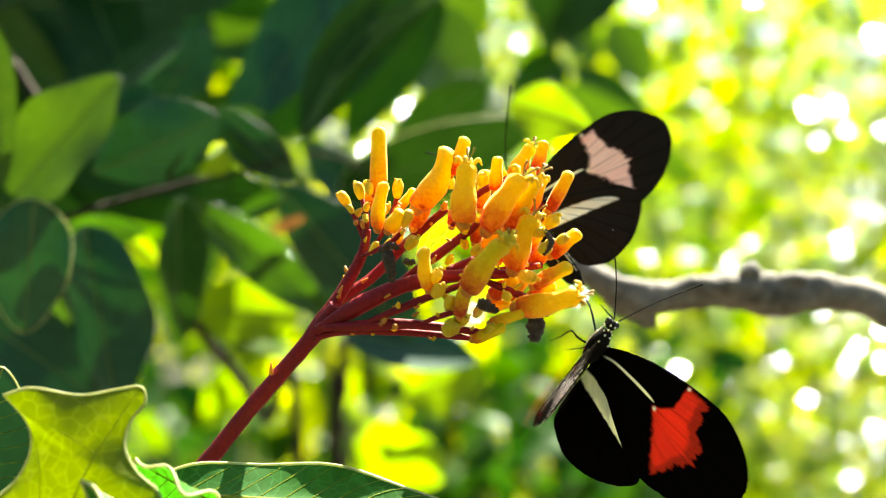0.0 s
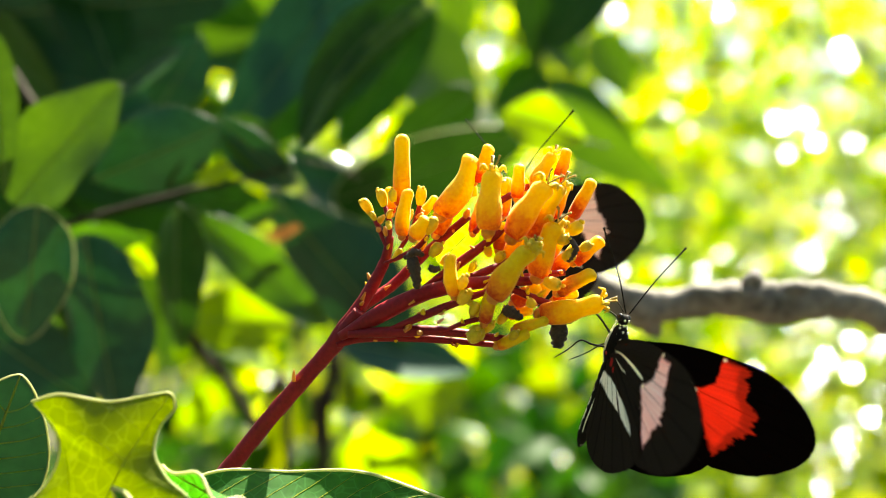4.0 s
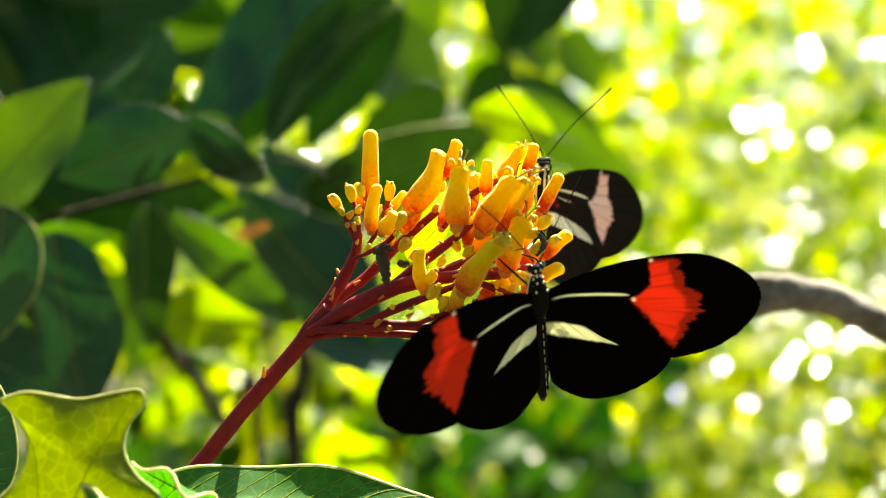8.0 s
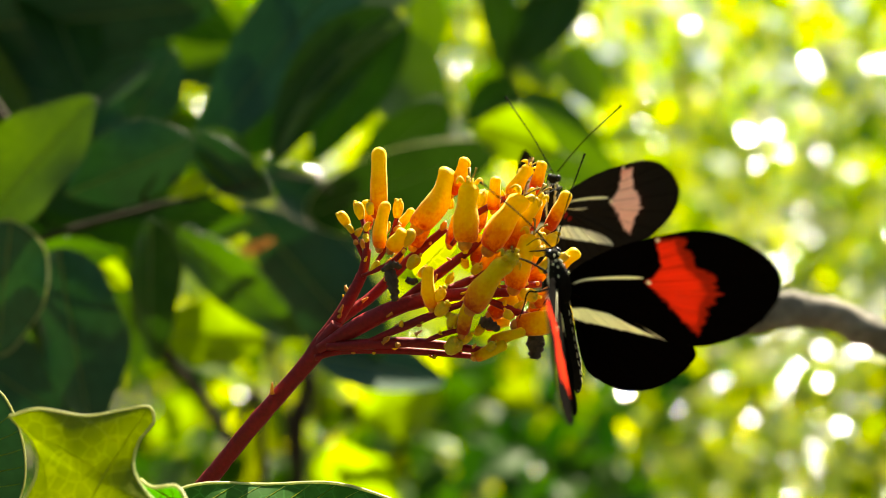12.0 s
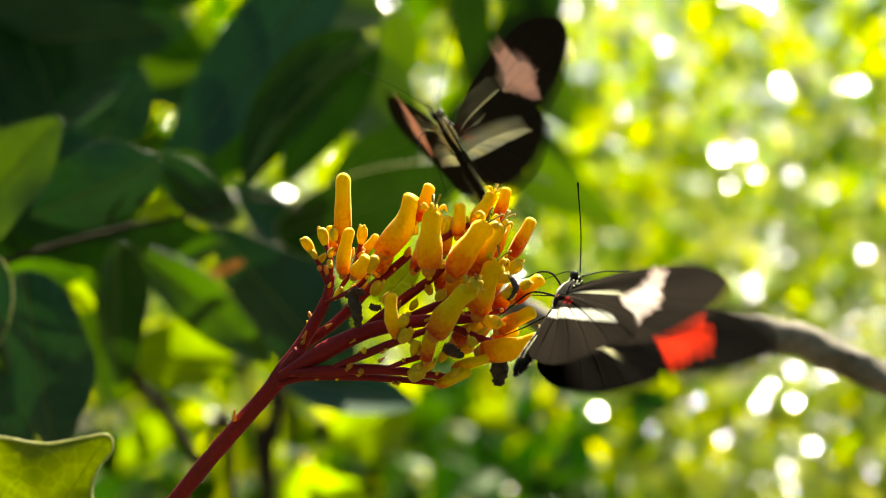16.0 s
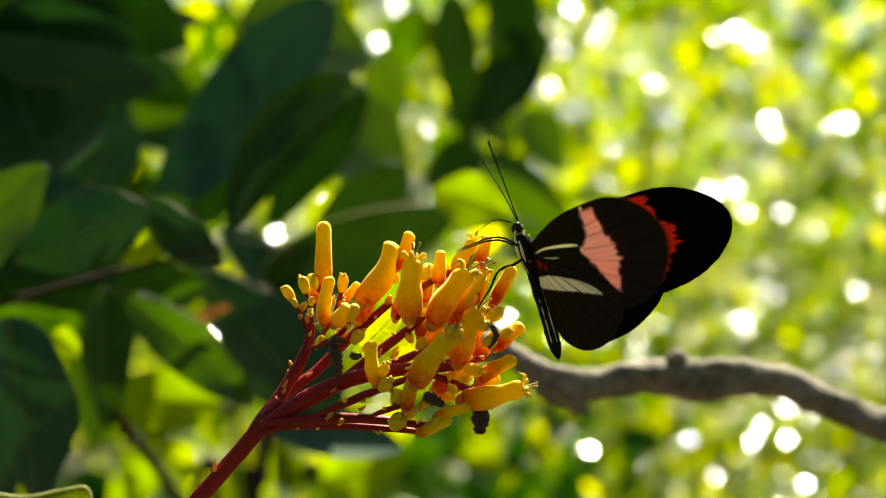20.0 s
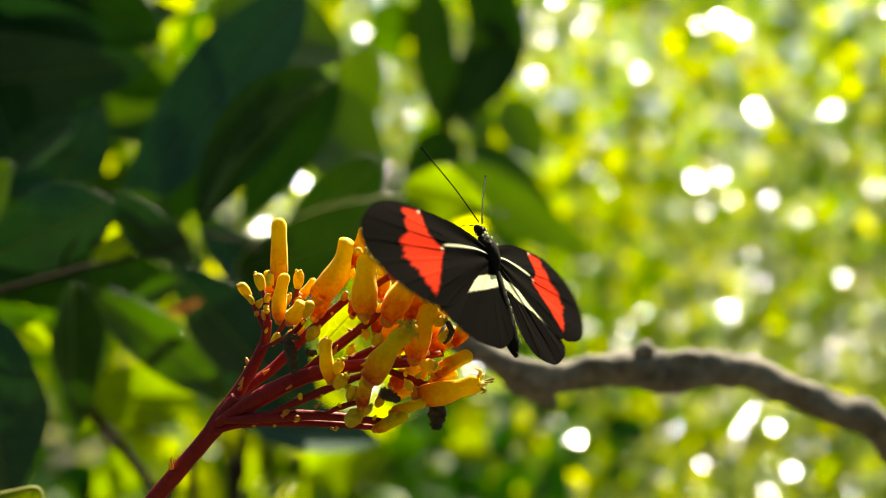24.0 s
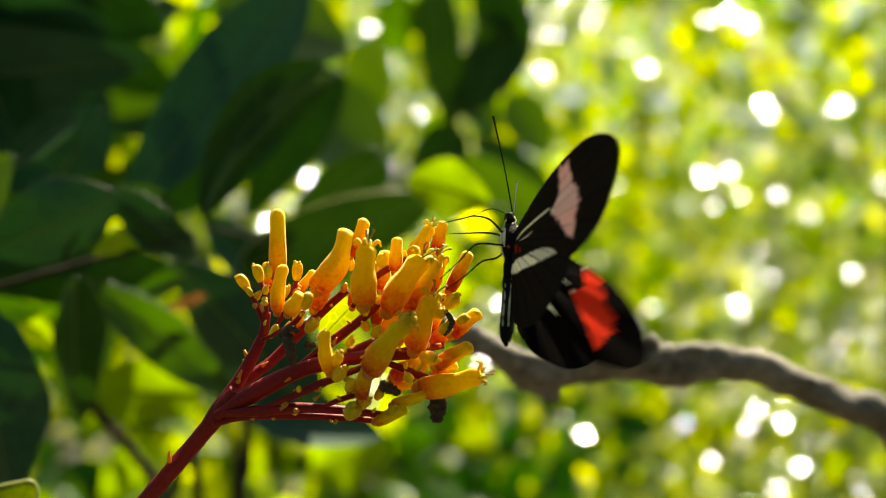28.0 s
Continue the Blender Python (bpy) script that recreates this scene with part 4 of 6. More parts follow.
def wing(name, outline, hind, flip, dorsal_band, ventral_band, parent, label):
    """A wing in its own plane (u outward, v forward, centimetres): an upper and an under skin with their own scales."""
    edge = np.array(smooth([*outline, outline[0]], 241)[:-1])
    wob = np.array([noise.noise((i * 0.35, 3.0 + hind, 0)) for i in range(240)]) * 0.018
    mid = edge.mean(0)
    edge = mid + (edge - mid) * (1 + wob)[:, None]
    rings = 64
    q = np.linspace(0, 1, rings + 1)[:, None, None]
    grid = (mid + (edge - mid) * q).reshape(-1, 2)
    u, v = grid[:, 0], grid[:, 1]
    fray = np.array([noise.noise((a * 9, b * 9, 1.0)) * 0.05 + noise.noise((a * 25, b * 25, 4.0)) * 0.025 for a, b in grid])
    ang, rad = np.arctan2(v + 0.15 - (0.1 if hind else 0), u + 0.25), np.hypot(u + 0.25, v + 0.15)
    vein = np.zeros(u.shape)
    for k, a in enumerate(RAYS if not hind else [-1.5, -1.3, -1.1, -0.92, -0.76, -0.62, -0.48]):
        bend = a * (0.75 + 0.25 * np.clip(rad / 3.5, 0, 1.2))
        vein = np.maximum(vein, np.clip(1 - np.abs(ang - bend) * rad / 0.016, 0, 1) * np.clip((rad - (1.5 if not hind else 0.5)) * 4, 0, 1))
    grain = np.array([noise.noise((a * 40, b * 40, 7.0)) for a, b in grid])
    skins = []
    for under in (False, True):
        ground = np.array((0.022, 0.017, 0.013) if under else (0.0032, 0.0022, 0.0019))
        col = np.tile(ground, (len(u), 1)) * (1 + 0.25 * grain[:, None])
        col = col * (1 - (0.55 * vein)[:, None])
        if hind:
            scallop = 0.035 * np.abs(np.sin(u * 6.5)) * np.clip((u - 0.2) * 2, 0, 1)
            pale = ribbon(u, v + fray * 0.25, [(-0.04, -0.64, 0.1), (0.28, -0.71, 0.13), (0.74, -0.84, 0.125), (1.2, -0.99, 0.1), (1.5, -1.12, 0.06), (1.66, -1.22, 0.012)], 0.025)
            pale = np.clip(pale - np.clip((-v - 0.75 - 0.34 * u) * 9, 0, 1) * scallop * 20 * (pale < 0.98), 0, 1)
            tintc = (1.0, 1.0, 0.92) if under else (1.0, 1.0, 0.66)
            cut = 1 - (0.7 if under else 0.05) * vein * (rad > 0.6)
            col = col * (1 - pale[:, None]) + np.array(tintc) * (pale * cut)[:, None] + ground * (pale * (1 - cut))[:, None]
            if under:
                red = np.clip(1 - np.hypot(u - 0.15, v + 0.32) / 0.09, 0, 1) + np.clip(1 - np.hypot(u - 0.3, v + 0.42) / 0.06, 0, 1)
                col = col * (1 - np.clip(red * 3, 0, 1)[:, None]) + np.array((0.35, 0.02, 0.02)) * np.clip(red * 3, 0, 1)[:, None]
        else:
            teeth = np.array([abs(math.sin(a * 27)) * 0.07 + abs(noise.noise((a * 17, 2.5, 0))) * 0.3 + abs(noise.noise((a * 47, 5.5, 0))) * 0.14 for a in ang]) * np.clip((u - 2.0) * 2, 0, 1)
            band = inside(u + fray * 0.5 + teeth, v + fray * 0.5, BAND, 0.05)
            if under:
                band = np.clip((inside(u + fray * 0.9 + teeth * 0.7, v + fray * 0.7, UNDER_BAND, 0.2) - 0.42) * 2.6, 0, 1)
            cut = 1 - (0.6 if under else 0.05) * vein
            tintc = np.array(ventral_band if under else dorsal_band)
            streak = np.array([noise.noise((a * 55, r * 1.2, 3.0)) for a, r in zip(ang, rad)])
            shade = 1 + 0.1 * grain + (0.22 if under else 0.1) * streak
            if under:
                blush = np.clip((v - 0.12) * 1.6 + (1.75 - u) * 1.3 + streak * 0.6, 0, 1) * 0.5 + np.clip(1 - band, 0, 1) * 0.5
                tintc = tintc[None, :] * (1 - np.clip(blush, 0, 1))[:, None] + np.array((0.6, 0.09, 0.06)) * np.clip(blush, 0, 1)[:, None]
            col = col * (1 - band[:, None]) + tintc * (band * cut * shade)[:, None] + ground * (band * (1 - cut))[:, None]
            line = ribbon(u, v, [(0.12, -0.1, 0.008), (0.4, -0.05, 0.018), (0.9, -0.06, 0.027), (1.3, -0.09, 0.026), (1.46, -0.11, 0.012)], 0.02)
            line = np.maximum(line, np.maximum(np.clip(1.6 - np.hypot(u - 1.56, v + 0.2) / 0.035, 0, 1), np.clip(1.6 - np.hypot(u - 1.87, v - 0.5) / 0.03, 0, 1)))
            col = col * (1 - line[:, None]) + np.array((0.98, 0.98, 0.72)) * line[:, None]
            if under:
                line = ribbon(u, v, [(0.1, -0.2, 0.035), (0.45, -0.25, 0.034), (0.8, -0.25, 0.008)], 0.02)
                col = col * (1 - line[:, None]) + np.array((0.8, 0.76, 0.6)) * line[:, None]
        skins.append(np.c_[np.clip(col, 0.001, 1), np.ones(len(u))])
    camber = -0.05 * (u / 4) ** 2 - 0.03 * np.sin(np.clip(rad / 3.6, 0, 1) * math.pi) * 0.8 + 0.012 * vein + 0.012 * np.sin(ang * 16)
    lip = 0.004 * (1 - np.repeat(np.linspace(0, 1, rings + 1), 240) ** 8)
    lay = -0.012 if hind else 0.012
    sx = -1 if flip else 1
    top = np.c_[u * sx, v, camber + lip + lay] * 0.01 * SIZE
    low = np.c_[u * sx, v, camber - lip + lay] * 0.01 * SIZE
    faces, k = [], len(u)
    for i in range(rings):
        for j in range(240):
            a, b = i * 240 + j, i * 240 + (j + 1) % 240
            f = (a, b, b + 240, a + 240)
            faces.append(f[::-1] if flip else f)
            f = (a + 240 + k, b + 240 + k, b + k, a + k)
            faces.append(f[::-1] if flip else f)
    me = mesh_from(name, np.r_[top, low].tolist(), faces, WING, colours=np.r_[skins[0], skins[1]])
    ob = part(name, me, parent, label)
    return ob


def butterfly(label, dorsal_band, ventral_band, band_words, feel):
    th = empty("butterfly", (0, 0, 1.2), label, "butterfly", "butterflies on the flower head")
    c = 0.01 * SIZE
    v, f = tube([(0, -0.42 * c, 0), (0, -0.2 * c, 0.02 * c), (0, 0.1 * c, 0.03 * c), (0, 0.34 * c, 0)], [0.1 * c, 0.18 * c, 0.18 * c, 0.09 * c], n=16, sides=12)
    thorax = part("thorax", mesh_from("thorax", v, f, BODY), th)
    v, f = tube([(0, -0.3 * c, 0), (0, -0.6 * c, -0.02 * c), (0, -1.2 * c, -0.05 * c), (0, -1.8 * c, -0.1 * c), (0, -2.08 * c, -0.12 * c)], [0.1 * c, 0.12 * c, 0.125 * c, 0.12 * c, 0.035 * c], n=40, sides=10, knots=0.09)
    abdomen = part("abdomen", mesh_from("abdomen", v, f, BODY), th, "slender black abdomen with pale lines")
    for sgn in (-1, 1):
        for h, e in ((-0.06, 0.098), (0.035, 0.106)):
            v, f = tube([(sgn * e * c * 0.9, -0.6 * c, h * c), (sgn * e * c * 1.02, -1.2 * c, (h - 0.04) * c), (sgn * e * c * 1.05, -1.7 * c, (h - 0.08) * c), (sgn * 0.02 * c, -2.04 * c, (h - 0.1) * c)], [0.006 * c, 0.014 * c, 0.012 * c, 0.004 * c], n=16, sides=5)
            part("pale_line", mesh_from("pale_line", v, f, PALE), abdomen)
    for k in range(9):
        y = -0.55 - 0.155 * k
        v, f = tube([(0.0, y * c, (0.132 - 0.006 * k) * c * 0.9), (0.0, (y - 0.09) * c, (0.13 - 0.006 * k) * c * 0.86)], [0.007 * c, 0.006 * c], n=4, sides=5)
        part("pale_dash", mesh_from("pale_dash", v, f, PALE), abdomen)
    v, f = ball((0, 0.46 * c, 0.0), 0.12 * c, (1.0, 0.85, 0.9), 14, 9)
    head = part("head", mesh_from("head", v, f, BODY), th)
    for sgn in (-1, 1):
        v, f = ball((sgn * 0.09 * c, 0.49 * c, 0.0), 0.08 * c, (0.8, 1, 1), 12, 8)
        part("eye", mesh_from("eye", v, f, EYE), head, "round black eye")
        fx, fz = feel[0 if sgn < 0 else 1]
        v, f = tube([(sgn * 0.05 * c, 0.6 * c, 0.06 * c), (sgn * (0.05 + fx * 0.45) * c, 1.25 * c, (0.06 + fz * 0.4) * c), (sgn * (0.05 + fx) * c, 1.88 * c, (0.06 + fz) * c), (sgn * (0.05 + fx * 1.12) * c, 2.02 * c, (0.06 + fz * 1.1) * c)],
                    [0.014 * c, 0.012 * c, 0.015 * c, 0.026 * c], n=26, sides=6)
        part("antenna", mesh_from("antenna", v, f, BODY), th, "thin black clubbed antenna")
        # legs hold the flower below the body
        for y, lift, ahead, drop in ((0.15, 0.3, 0.3, 1.0), (-0.12, -0.05, -0.6, 1.05)):
            v, f = tube([(sgn * 0.1 * c, y * c, -0.12 * c), (sgn * 0.26 * c, (y + lift * 0.7) * c, -0.32 * c), (sgn * 0.3 * c, (y + lift) * c, -0.6 * c), (sgn * 0.26 * c, (y + lift * 0.5 + ahead * 0.5) * c, -drop * 0.85 * c), (sgn * 0.2 * c, (y + ahead) * c, -(0.2 + drop) * c)],
                        [0.022 * c, 0.02 * c, 0.017 * c, 0.013 * c, 0.008 * c], n=22, sides=6)
            part("leg", mesh_from("leg", v, f, BODY), th, "thin jointed black leg")
    spots = [((sgn * x) * c, y * c, z * c) for sgn in (-1, 1) for x, y, z in ((0.05, 0.46, 0.1), (0.035, 0.36, 0.1), (0.09, 0.31, 0.07), (0.06, 0.25, 0.15), (0.11, 0.1, 0.185), (0.12, 0.18, 0.08), (0.1, -0.28, 0.1), (0.15, 0.0, -0.06), (0.13, 0.2, -0.07), (0.13, -0.15, -0.07), (0.09, 0.4, -0.06))]
    for p in spots:
        v, f = ball(p, 0.022 * c, (1, 1.3, 1), 7, 5)
        part("spot", mesh_from("spot", v, f, PALE), thorax, "small pale spot")
    for sgn in (-1, 1):
        v, f = tube([(sgn * 0.14 * c, 0.2 * c, -0.06 * c), (sgn * 0.155 * c, -0.02 * c, -0.08 * c), (sgn * 0.12 * c, -0.25 * c, -0.07 * c)], [0.01 * c, 0.034 * c, 0.01 * c], n=8, sides=5)
        part("pale_stripe", mesh_from("pale_stripe", v, f, PALE), thorax, "cream side stripe")
        for h, e in ((-0.135, 0.085),):
            v, f = tube([(sgn * e * 0.7 * c, 0.4 * c, h * 0.6 * c), (sgn * e * c, 0.1 * c, h * 1.02 * c), (sgn * e * c, -0.2 * c, h * 1.05 * c), (sgn * e * 0.8 * c, -0.4 * c, h * 0.7 * c)], [0.008 * c, 0.028 * c, 0.022 * c, 0.008 * c], n=12, sides=5)
            part("pale_stripe", mesh_from("pale_stripe", v, f, PALE), thorax, "cream stripe under the thorax")
        v, f = ball((sgn * 0.145 * c, -0.2 * c, 0.0), 0.042 * c, (1, 1.3, 1), 7, 5)
        part("red_spot", mesh_from("red_spot", v, f, CRIMSON), thorax, "crimson spot at the wing base")
    v, f = tube([(0, 0.6 * c, -0.06 * c), (0, 0.75 * c, -0.35 * c), (0, 0.62 * c, -0.8 * c)], [0.012 * c, 0.01 * c, 0.006 * c], n=12, sides=5)
    part("proboscis", mesh_from("proboscis", v, f, BODY), head, "thin black proboscis")
    wings = []
    for flip in (False, True):
        wings.append((wing("forewing", FORE, False, flip, dorsal_band, ventral_band, th, "black forewing with a %s band, paler beneath" % band_words),
                      wing("hindwing", HIND, True, flip, dorsal_band, ventral_band, th, "black hindwing with a pale yellow stripe"), flip))
    return th, wings


lower, lower_wings = butterfly("black butterfly with scarlet wing bands clinging to the flower", (0.92, 0.045, 0.018), (1.0, 0.88, 0.84), "scarlet", ((0.95, -0.1), (0.95, -0.1)))
upper, upper_wings = butterfly("black butterfly with salmon wing bands behind the flower", (0.8, 0.22, 0.13), (1.0, 0.8, 0.72), "salmon", ((1.05, 0.3), (1.05, 0.3)))

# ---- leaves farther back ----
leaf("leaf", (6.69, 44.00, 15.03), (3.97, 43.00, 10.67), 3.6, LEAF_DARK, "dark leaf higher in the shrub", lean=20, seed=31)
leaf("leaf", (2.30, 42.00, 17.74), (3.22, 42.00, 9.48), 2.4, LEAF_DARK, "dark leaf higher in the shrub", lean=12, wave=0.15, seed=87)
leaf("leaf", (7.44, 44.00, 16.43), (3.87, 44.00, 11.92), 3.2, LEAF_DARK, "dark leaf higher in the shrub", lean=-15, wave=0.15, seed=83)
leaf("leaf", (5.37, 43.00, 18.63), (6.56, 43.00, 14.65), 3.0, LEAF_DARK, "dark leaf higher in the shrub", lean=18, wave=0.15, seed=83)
leaf("leaf", (2.86, 46.00, 13.96), (5.97, 46.00, 9.91), 3.2, LEAF_OLIVE, "olive leaf higher in the shrub", lean=-25, seed=41)
leaf("leaf", (4.21, 48.00, 10.21), (1.02, 47.00, 8.18), 2.8, LEAF_DARK, "dark leaf higher in the shrub", lean=10, seed=44)
leaf("leaf", (-1.43, 44.00, 14.79), (-0.51, 44.00, 11.15), 3.0, LEAF_OLIVE, "olive leaf higher in the shrub", lean=30, seed=45)
leaf("leaf", (6.91, 50.00, 12.79), (9.22, 50.00, 9.18), 3.0, LEAF_OLIVE, "olive leaf higher in the shrub", lean=-10, seed=46)
leaf("leaf", (-4.14, 34.00, 10.25), (-0.00, 34.00, 6.14), 5.0, LEAF_OLIVE, "green leaf lit through, higher in the shrub", lean=-30, seed=32)
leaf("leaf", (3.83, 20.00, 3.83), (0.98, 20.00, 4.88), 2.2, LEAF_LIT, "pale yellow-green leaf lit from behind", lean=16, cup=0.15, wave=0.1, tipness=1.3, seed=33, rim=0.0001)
leaf("leaf", (3.28, 60.00, 10.46), (14.06, 62.00, 3.81), 4.0, LEAF_OLIVE, "dull green leaf behind the butterflies", lean=25, seed=34)
leaf("leaf", (5.35, 64.00, 12.14), (12.28, 66.00, 7.59), 3.0, LEAF_DARK, "dark narrow leaf behind the butterflies", lean=-25, seed=47)
twig("twig", [(-7, 47, -122), (-6, 46, -60), (-8.22, 45.50, -14.15), (-7.41, 45.40, -10.62), (-5.36, 48.20, -9.22)], [0.4, 0.3, 0.14, 0.12, 0.08], TWIG, "thin stem of a low shrub in the sun")
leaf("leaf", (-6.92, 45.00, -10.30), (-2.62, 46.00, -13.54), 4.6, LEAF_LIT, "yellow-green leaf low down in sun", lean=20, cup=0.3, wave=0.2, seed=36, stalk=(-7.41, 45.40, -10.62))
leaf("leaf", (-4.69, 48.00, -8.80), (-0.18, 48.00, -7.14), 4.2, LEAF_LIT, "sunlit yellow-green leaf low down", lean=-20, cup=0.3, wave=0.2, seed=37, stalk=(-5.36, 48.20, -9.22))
leaf("leaf", (-2.31, 36.00, 8.75), (-0.34, 37.00, 8.08), 3.0, LEAF_DARK, "dark leaf in the shade behind", lean=10, seed=38)
leaf("leaf", (-19.59, 24.00, 10.43), (-9.63, 26.00, 12.14), 5.5, LEAF_DARK, "dark leaf hanging above the twig", lean=30, seed=39, stalk=(-24.8, 23.6, 14))
leaf("leaf", (-6.19, 24.00, 11.61), (-1.20, 26.00, 10.75), 4.5, LEAF_OLIVE, "green leaf overhead, lit through", lean=-20, seed=40, stalk=(-9, 24, 16))


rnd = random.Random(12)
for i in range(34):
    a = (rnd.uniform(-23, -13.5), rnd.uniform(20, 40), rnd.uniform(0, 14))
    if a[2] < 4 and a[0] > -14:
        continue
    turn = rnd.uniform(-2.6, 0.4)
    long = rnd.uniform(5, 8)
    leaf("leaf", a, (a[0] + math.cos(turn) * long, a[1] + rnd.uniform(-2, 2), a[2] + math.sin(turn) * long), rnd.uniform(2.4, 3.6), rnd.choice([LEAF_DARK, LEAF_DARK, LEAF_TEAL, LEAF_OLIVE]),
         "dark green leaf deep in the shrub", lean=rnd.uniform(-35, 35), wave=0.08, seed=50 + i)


def far_shrub(name, count, box, size, mat, label, seed, up=None, stems=0, curl=1.0, sway=0.2):
    """Shrubs in the distance: many small folded leaves on their own stalks, uneven and full of gaps."""
    rnd = random.Random(seed)
    verts, faces = [], []
    x0, x1, y0, y1, z0, z1 = box
    while count > 0:
        c = Vector((rnd.uniform(x0, x1), rnd.uniform(y0, y1), rnd.uniform(z0, z1)))
        for _ in range(rnd.randint(4, 9)):
            count -= 1
            p = c + Vector((rnd.gauss(0, 1), rnd.gauss(0, 1), rnd.gauss(0, 1))) * size * 1.1
            d = Vector((rnd.gauss(0, 1), rnd.gauss(0, 0.7), rnd.gauss(-0.5, 0.8))).normalized()
            s = d.cross(Vector((rnd.gauss(0, 0.5), rnd.gauss(-1, 0.5), rnd.gauss(0.6, 0.5)))).normalized()
            f = s.cross(d)
            if up:  # blades turned to throw the sun at the camera
                f = Vector([q + rnd.gauss(0, sway) for q in up]).normalized()
                d = (d - f * d.dot(f)).normalized()
                s = d.cross(f)
            ln, w = size * rnd.uniform(0.7, 1.4), size * rnd.uniform(0.22, 0.36)
            k = len(verts)
            for u, q in ((0, 0.05), (0.25, 0.8), (0.5, 1.0), (0.75, 0.75), (1, 0.05)):
                m = p + d * ln * u - f * ln * 0.25 * curl * u * u
                verts += [m - s * w * q + f * w * 0.3 * curl * q, m, m + s * w * q + f * w * 0.3 * curl * q]
            for i in range(4):
                a = k + i * 3
                faces += [(a, a + 1, a + 4, a + 3), (a + 1, a + 2, a + 5, a + 4)]
    leaves = len(faces)
    for _ in range(stems):  # woody stems from the ground up into the leaves
        x, y, h = rnd.uniform(x0, x1), rnd.uniform(y0, y1), rnd.uniform(0.5, 0.95) * z1
        r = size * rnd.uniform(0.08, 0.16)
        v, f = tube([(x, y, -0.1), (x + rnd.gauss(0, 0.04) * h, y, h * 0.5), (x + rnd.gauss(0, 0.1) * h, y + rnd.gauss(0, 0.1) * h, h)], [r * 1.4, r, r * 0.4], n=10, sides=6)
        k = len(verts)
        verts += v
        faces += [tuple(i + k for i in q) for q in f]
    me = mesh_from(name, verts, faces, [mat, TWIG], pick=[0] * leaves + [1] * (len(faces) - leaves))
    return tagged(new(name, me), label, "shrub", kind="stuff")


TO_GLINT = (0.25, -0.48, 0.84)  # blade facing halfway between the sun and the camera
far_shrub("far_shrub", 3400, (-0.5, 1.2, 1.4, 2.4, 0.85, 1.9), 0.034, FAR_LEAF, "sunlit yellow-green foliage of far shrubs", 1, stems=9)
far_shrub("far_shrub", 6000, (-1.3, 2.2, 2.4, 4.6, 0.1, 2.3), 0.066, FAR_LEAF, "sunlit foliage of far trees with gaps of sky", 2, stems=14)
far_shrub("far_undergrowth", 3000, (-0.3, 1.1, 1.2, 2.3, 0.5, 1.15), 0.032, FAR_LIT, "green undergrowth in patchy sun", 3, stems=8)
far_shrub("far_undergrowth", 380, (-0.75, -0.18, 0.9, 1.5, 0.7, 1.18), 0.045, FAR_DARK, "undergrowth coloured dark as shade beneath the shrub", 8, stems=5)
far_shrub("far_undergrowth", 4200, (-2.4, 3.2, 4.6, 7.5, 0.0, 1.5), 0.09, FAR_LEAF, "sunlit undergrowth of the far woods", 4, stems=10)
far_shrub("far_trees", 7000, (-2.4, 3.6, 5.0, 8.0, 1.0, 3.3), 0.09, FAR_LEAF, "sunlit crowns of the far woods", 9, stems=14)
far_shrub("shrub_foliage", 220, (-0.4, 0.02, 0.6, 1.1, 1.05, 1.6), 0.05, FAR_LEAF, "sunlit foliage at the back of the shrub", 5, stems=3)
# added out of view, to keep light off the upper left leaves
far_shrub("shrub_crown", 170, (-0.6, -0.09, 0.02, 0.5, 1.39, 1.7), 0.06, LEAF_DARK, "unseen leaf crown added to shade the near shrub", 20, stems=0)
far_shrub("woods_foliage", 3200, (-6, 6, -7, -2.2, 0.0, 5.0), 0.3, FAR_DARK, "green woods around the clearing", 6, stems=22)
far_shrub("woods_foliage", 1500, (-7, -3, -3, 6, 0.0, 5.0), 0.3, FAR_DARK, "green woods beside the clearing", 7, stems=14)
far_shrub("shaded_shrub", 380, (-0.9, 1.4, 1.9, 3.6, 0.3, 2.3), 0.085, FAR_DARK, "boughs coloured as shade among the sunlit foliage", 10, stems=5)
far_shrub("shaded_shrub", 620, (-0.1, 1.5, 1.8, 3.2, 1.25, 2.3), 0.06, FAR_DARK, "boughs coloured as shade among the sunlit foliage", 21)
far_shrub("sunlit_shrub", 1500, (-0.1, 1.25, 1.2, 2.2, 0.7, 1.9), 0.027, FAR_LIT, "small bright yellow-green leaves in the sun", 22)
far_shrub("sunlit_shrub", 650, (0.2, 0.85, 0.95, 1.3, 0.68, 1.1), 0.034, FAR_LIT, "shrub with sunlight put into its yellow-green", 23, TO_GLINT)
GLINT_TARGET = Vector((0.0, -0.3, 1.2))
for k, (x0, x1, z0, z1, many, size) in enumerate(((-0.35, 0.05, 1.2, 1.75, 330, 0.0120), (0.05, 0.4, 1.2, 1.75, 345, 0.0138), (0.4, 0.75, 1.2, 1.75, 345, 0.0146), (0.75, 1.15, 1.2, 1.75, 255, 0.0155),
                                                   (-0.35, 0.05, 0.75, 1.2, 200, 0.0115), (0.05, 0.4, 0.75, 1.2, 420, 0.013), (0.4, 0.75, 0.75, 1.2, 1000, 0.0145), (0.75, 1.15, 0.75, 1.2, 800, 0.0155))):
    # added for bright glints: blades face halfway between sun and camera
    mid = Vector(((x0 + x1) / 2, 1.7, (z0 + z1) / 2))
    far_shrub("glossy_shrub", many, (x0, x1, 1.2 if z0 > 1 else 1.0, 2.3 if z0 > 1 else 1.7, z0, z1), size, GLOSSY, "small glossy leaves added and aimed for sun glints", 30 + k, tuple((toward + (GLINT_TARGET - mid).normalized()).normalized()), curl=0.1, sway=0.12)
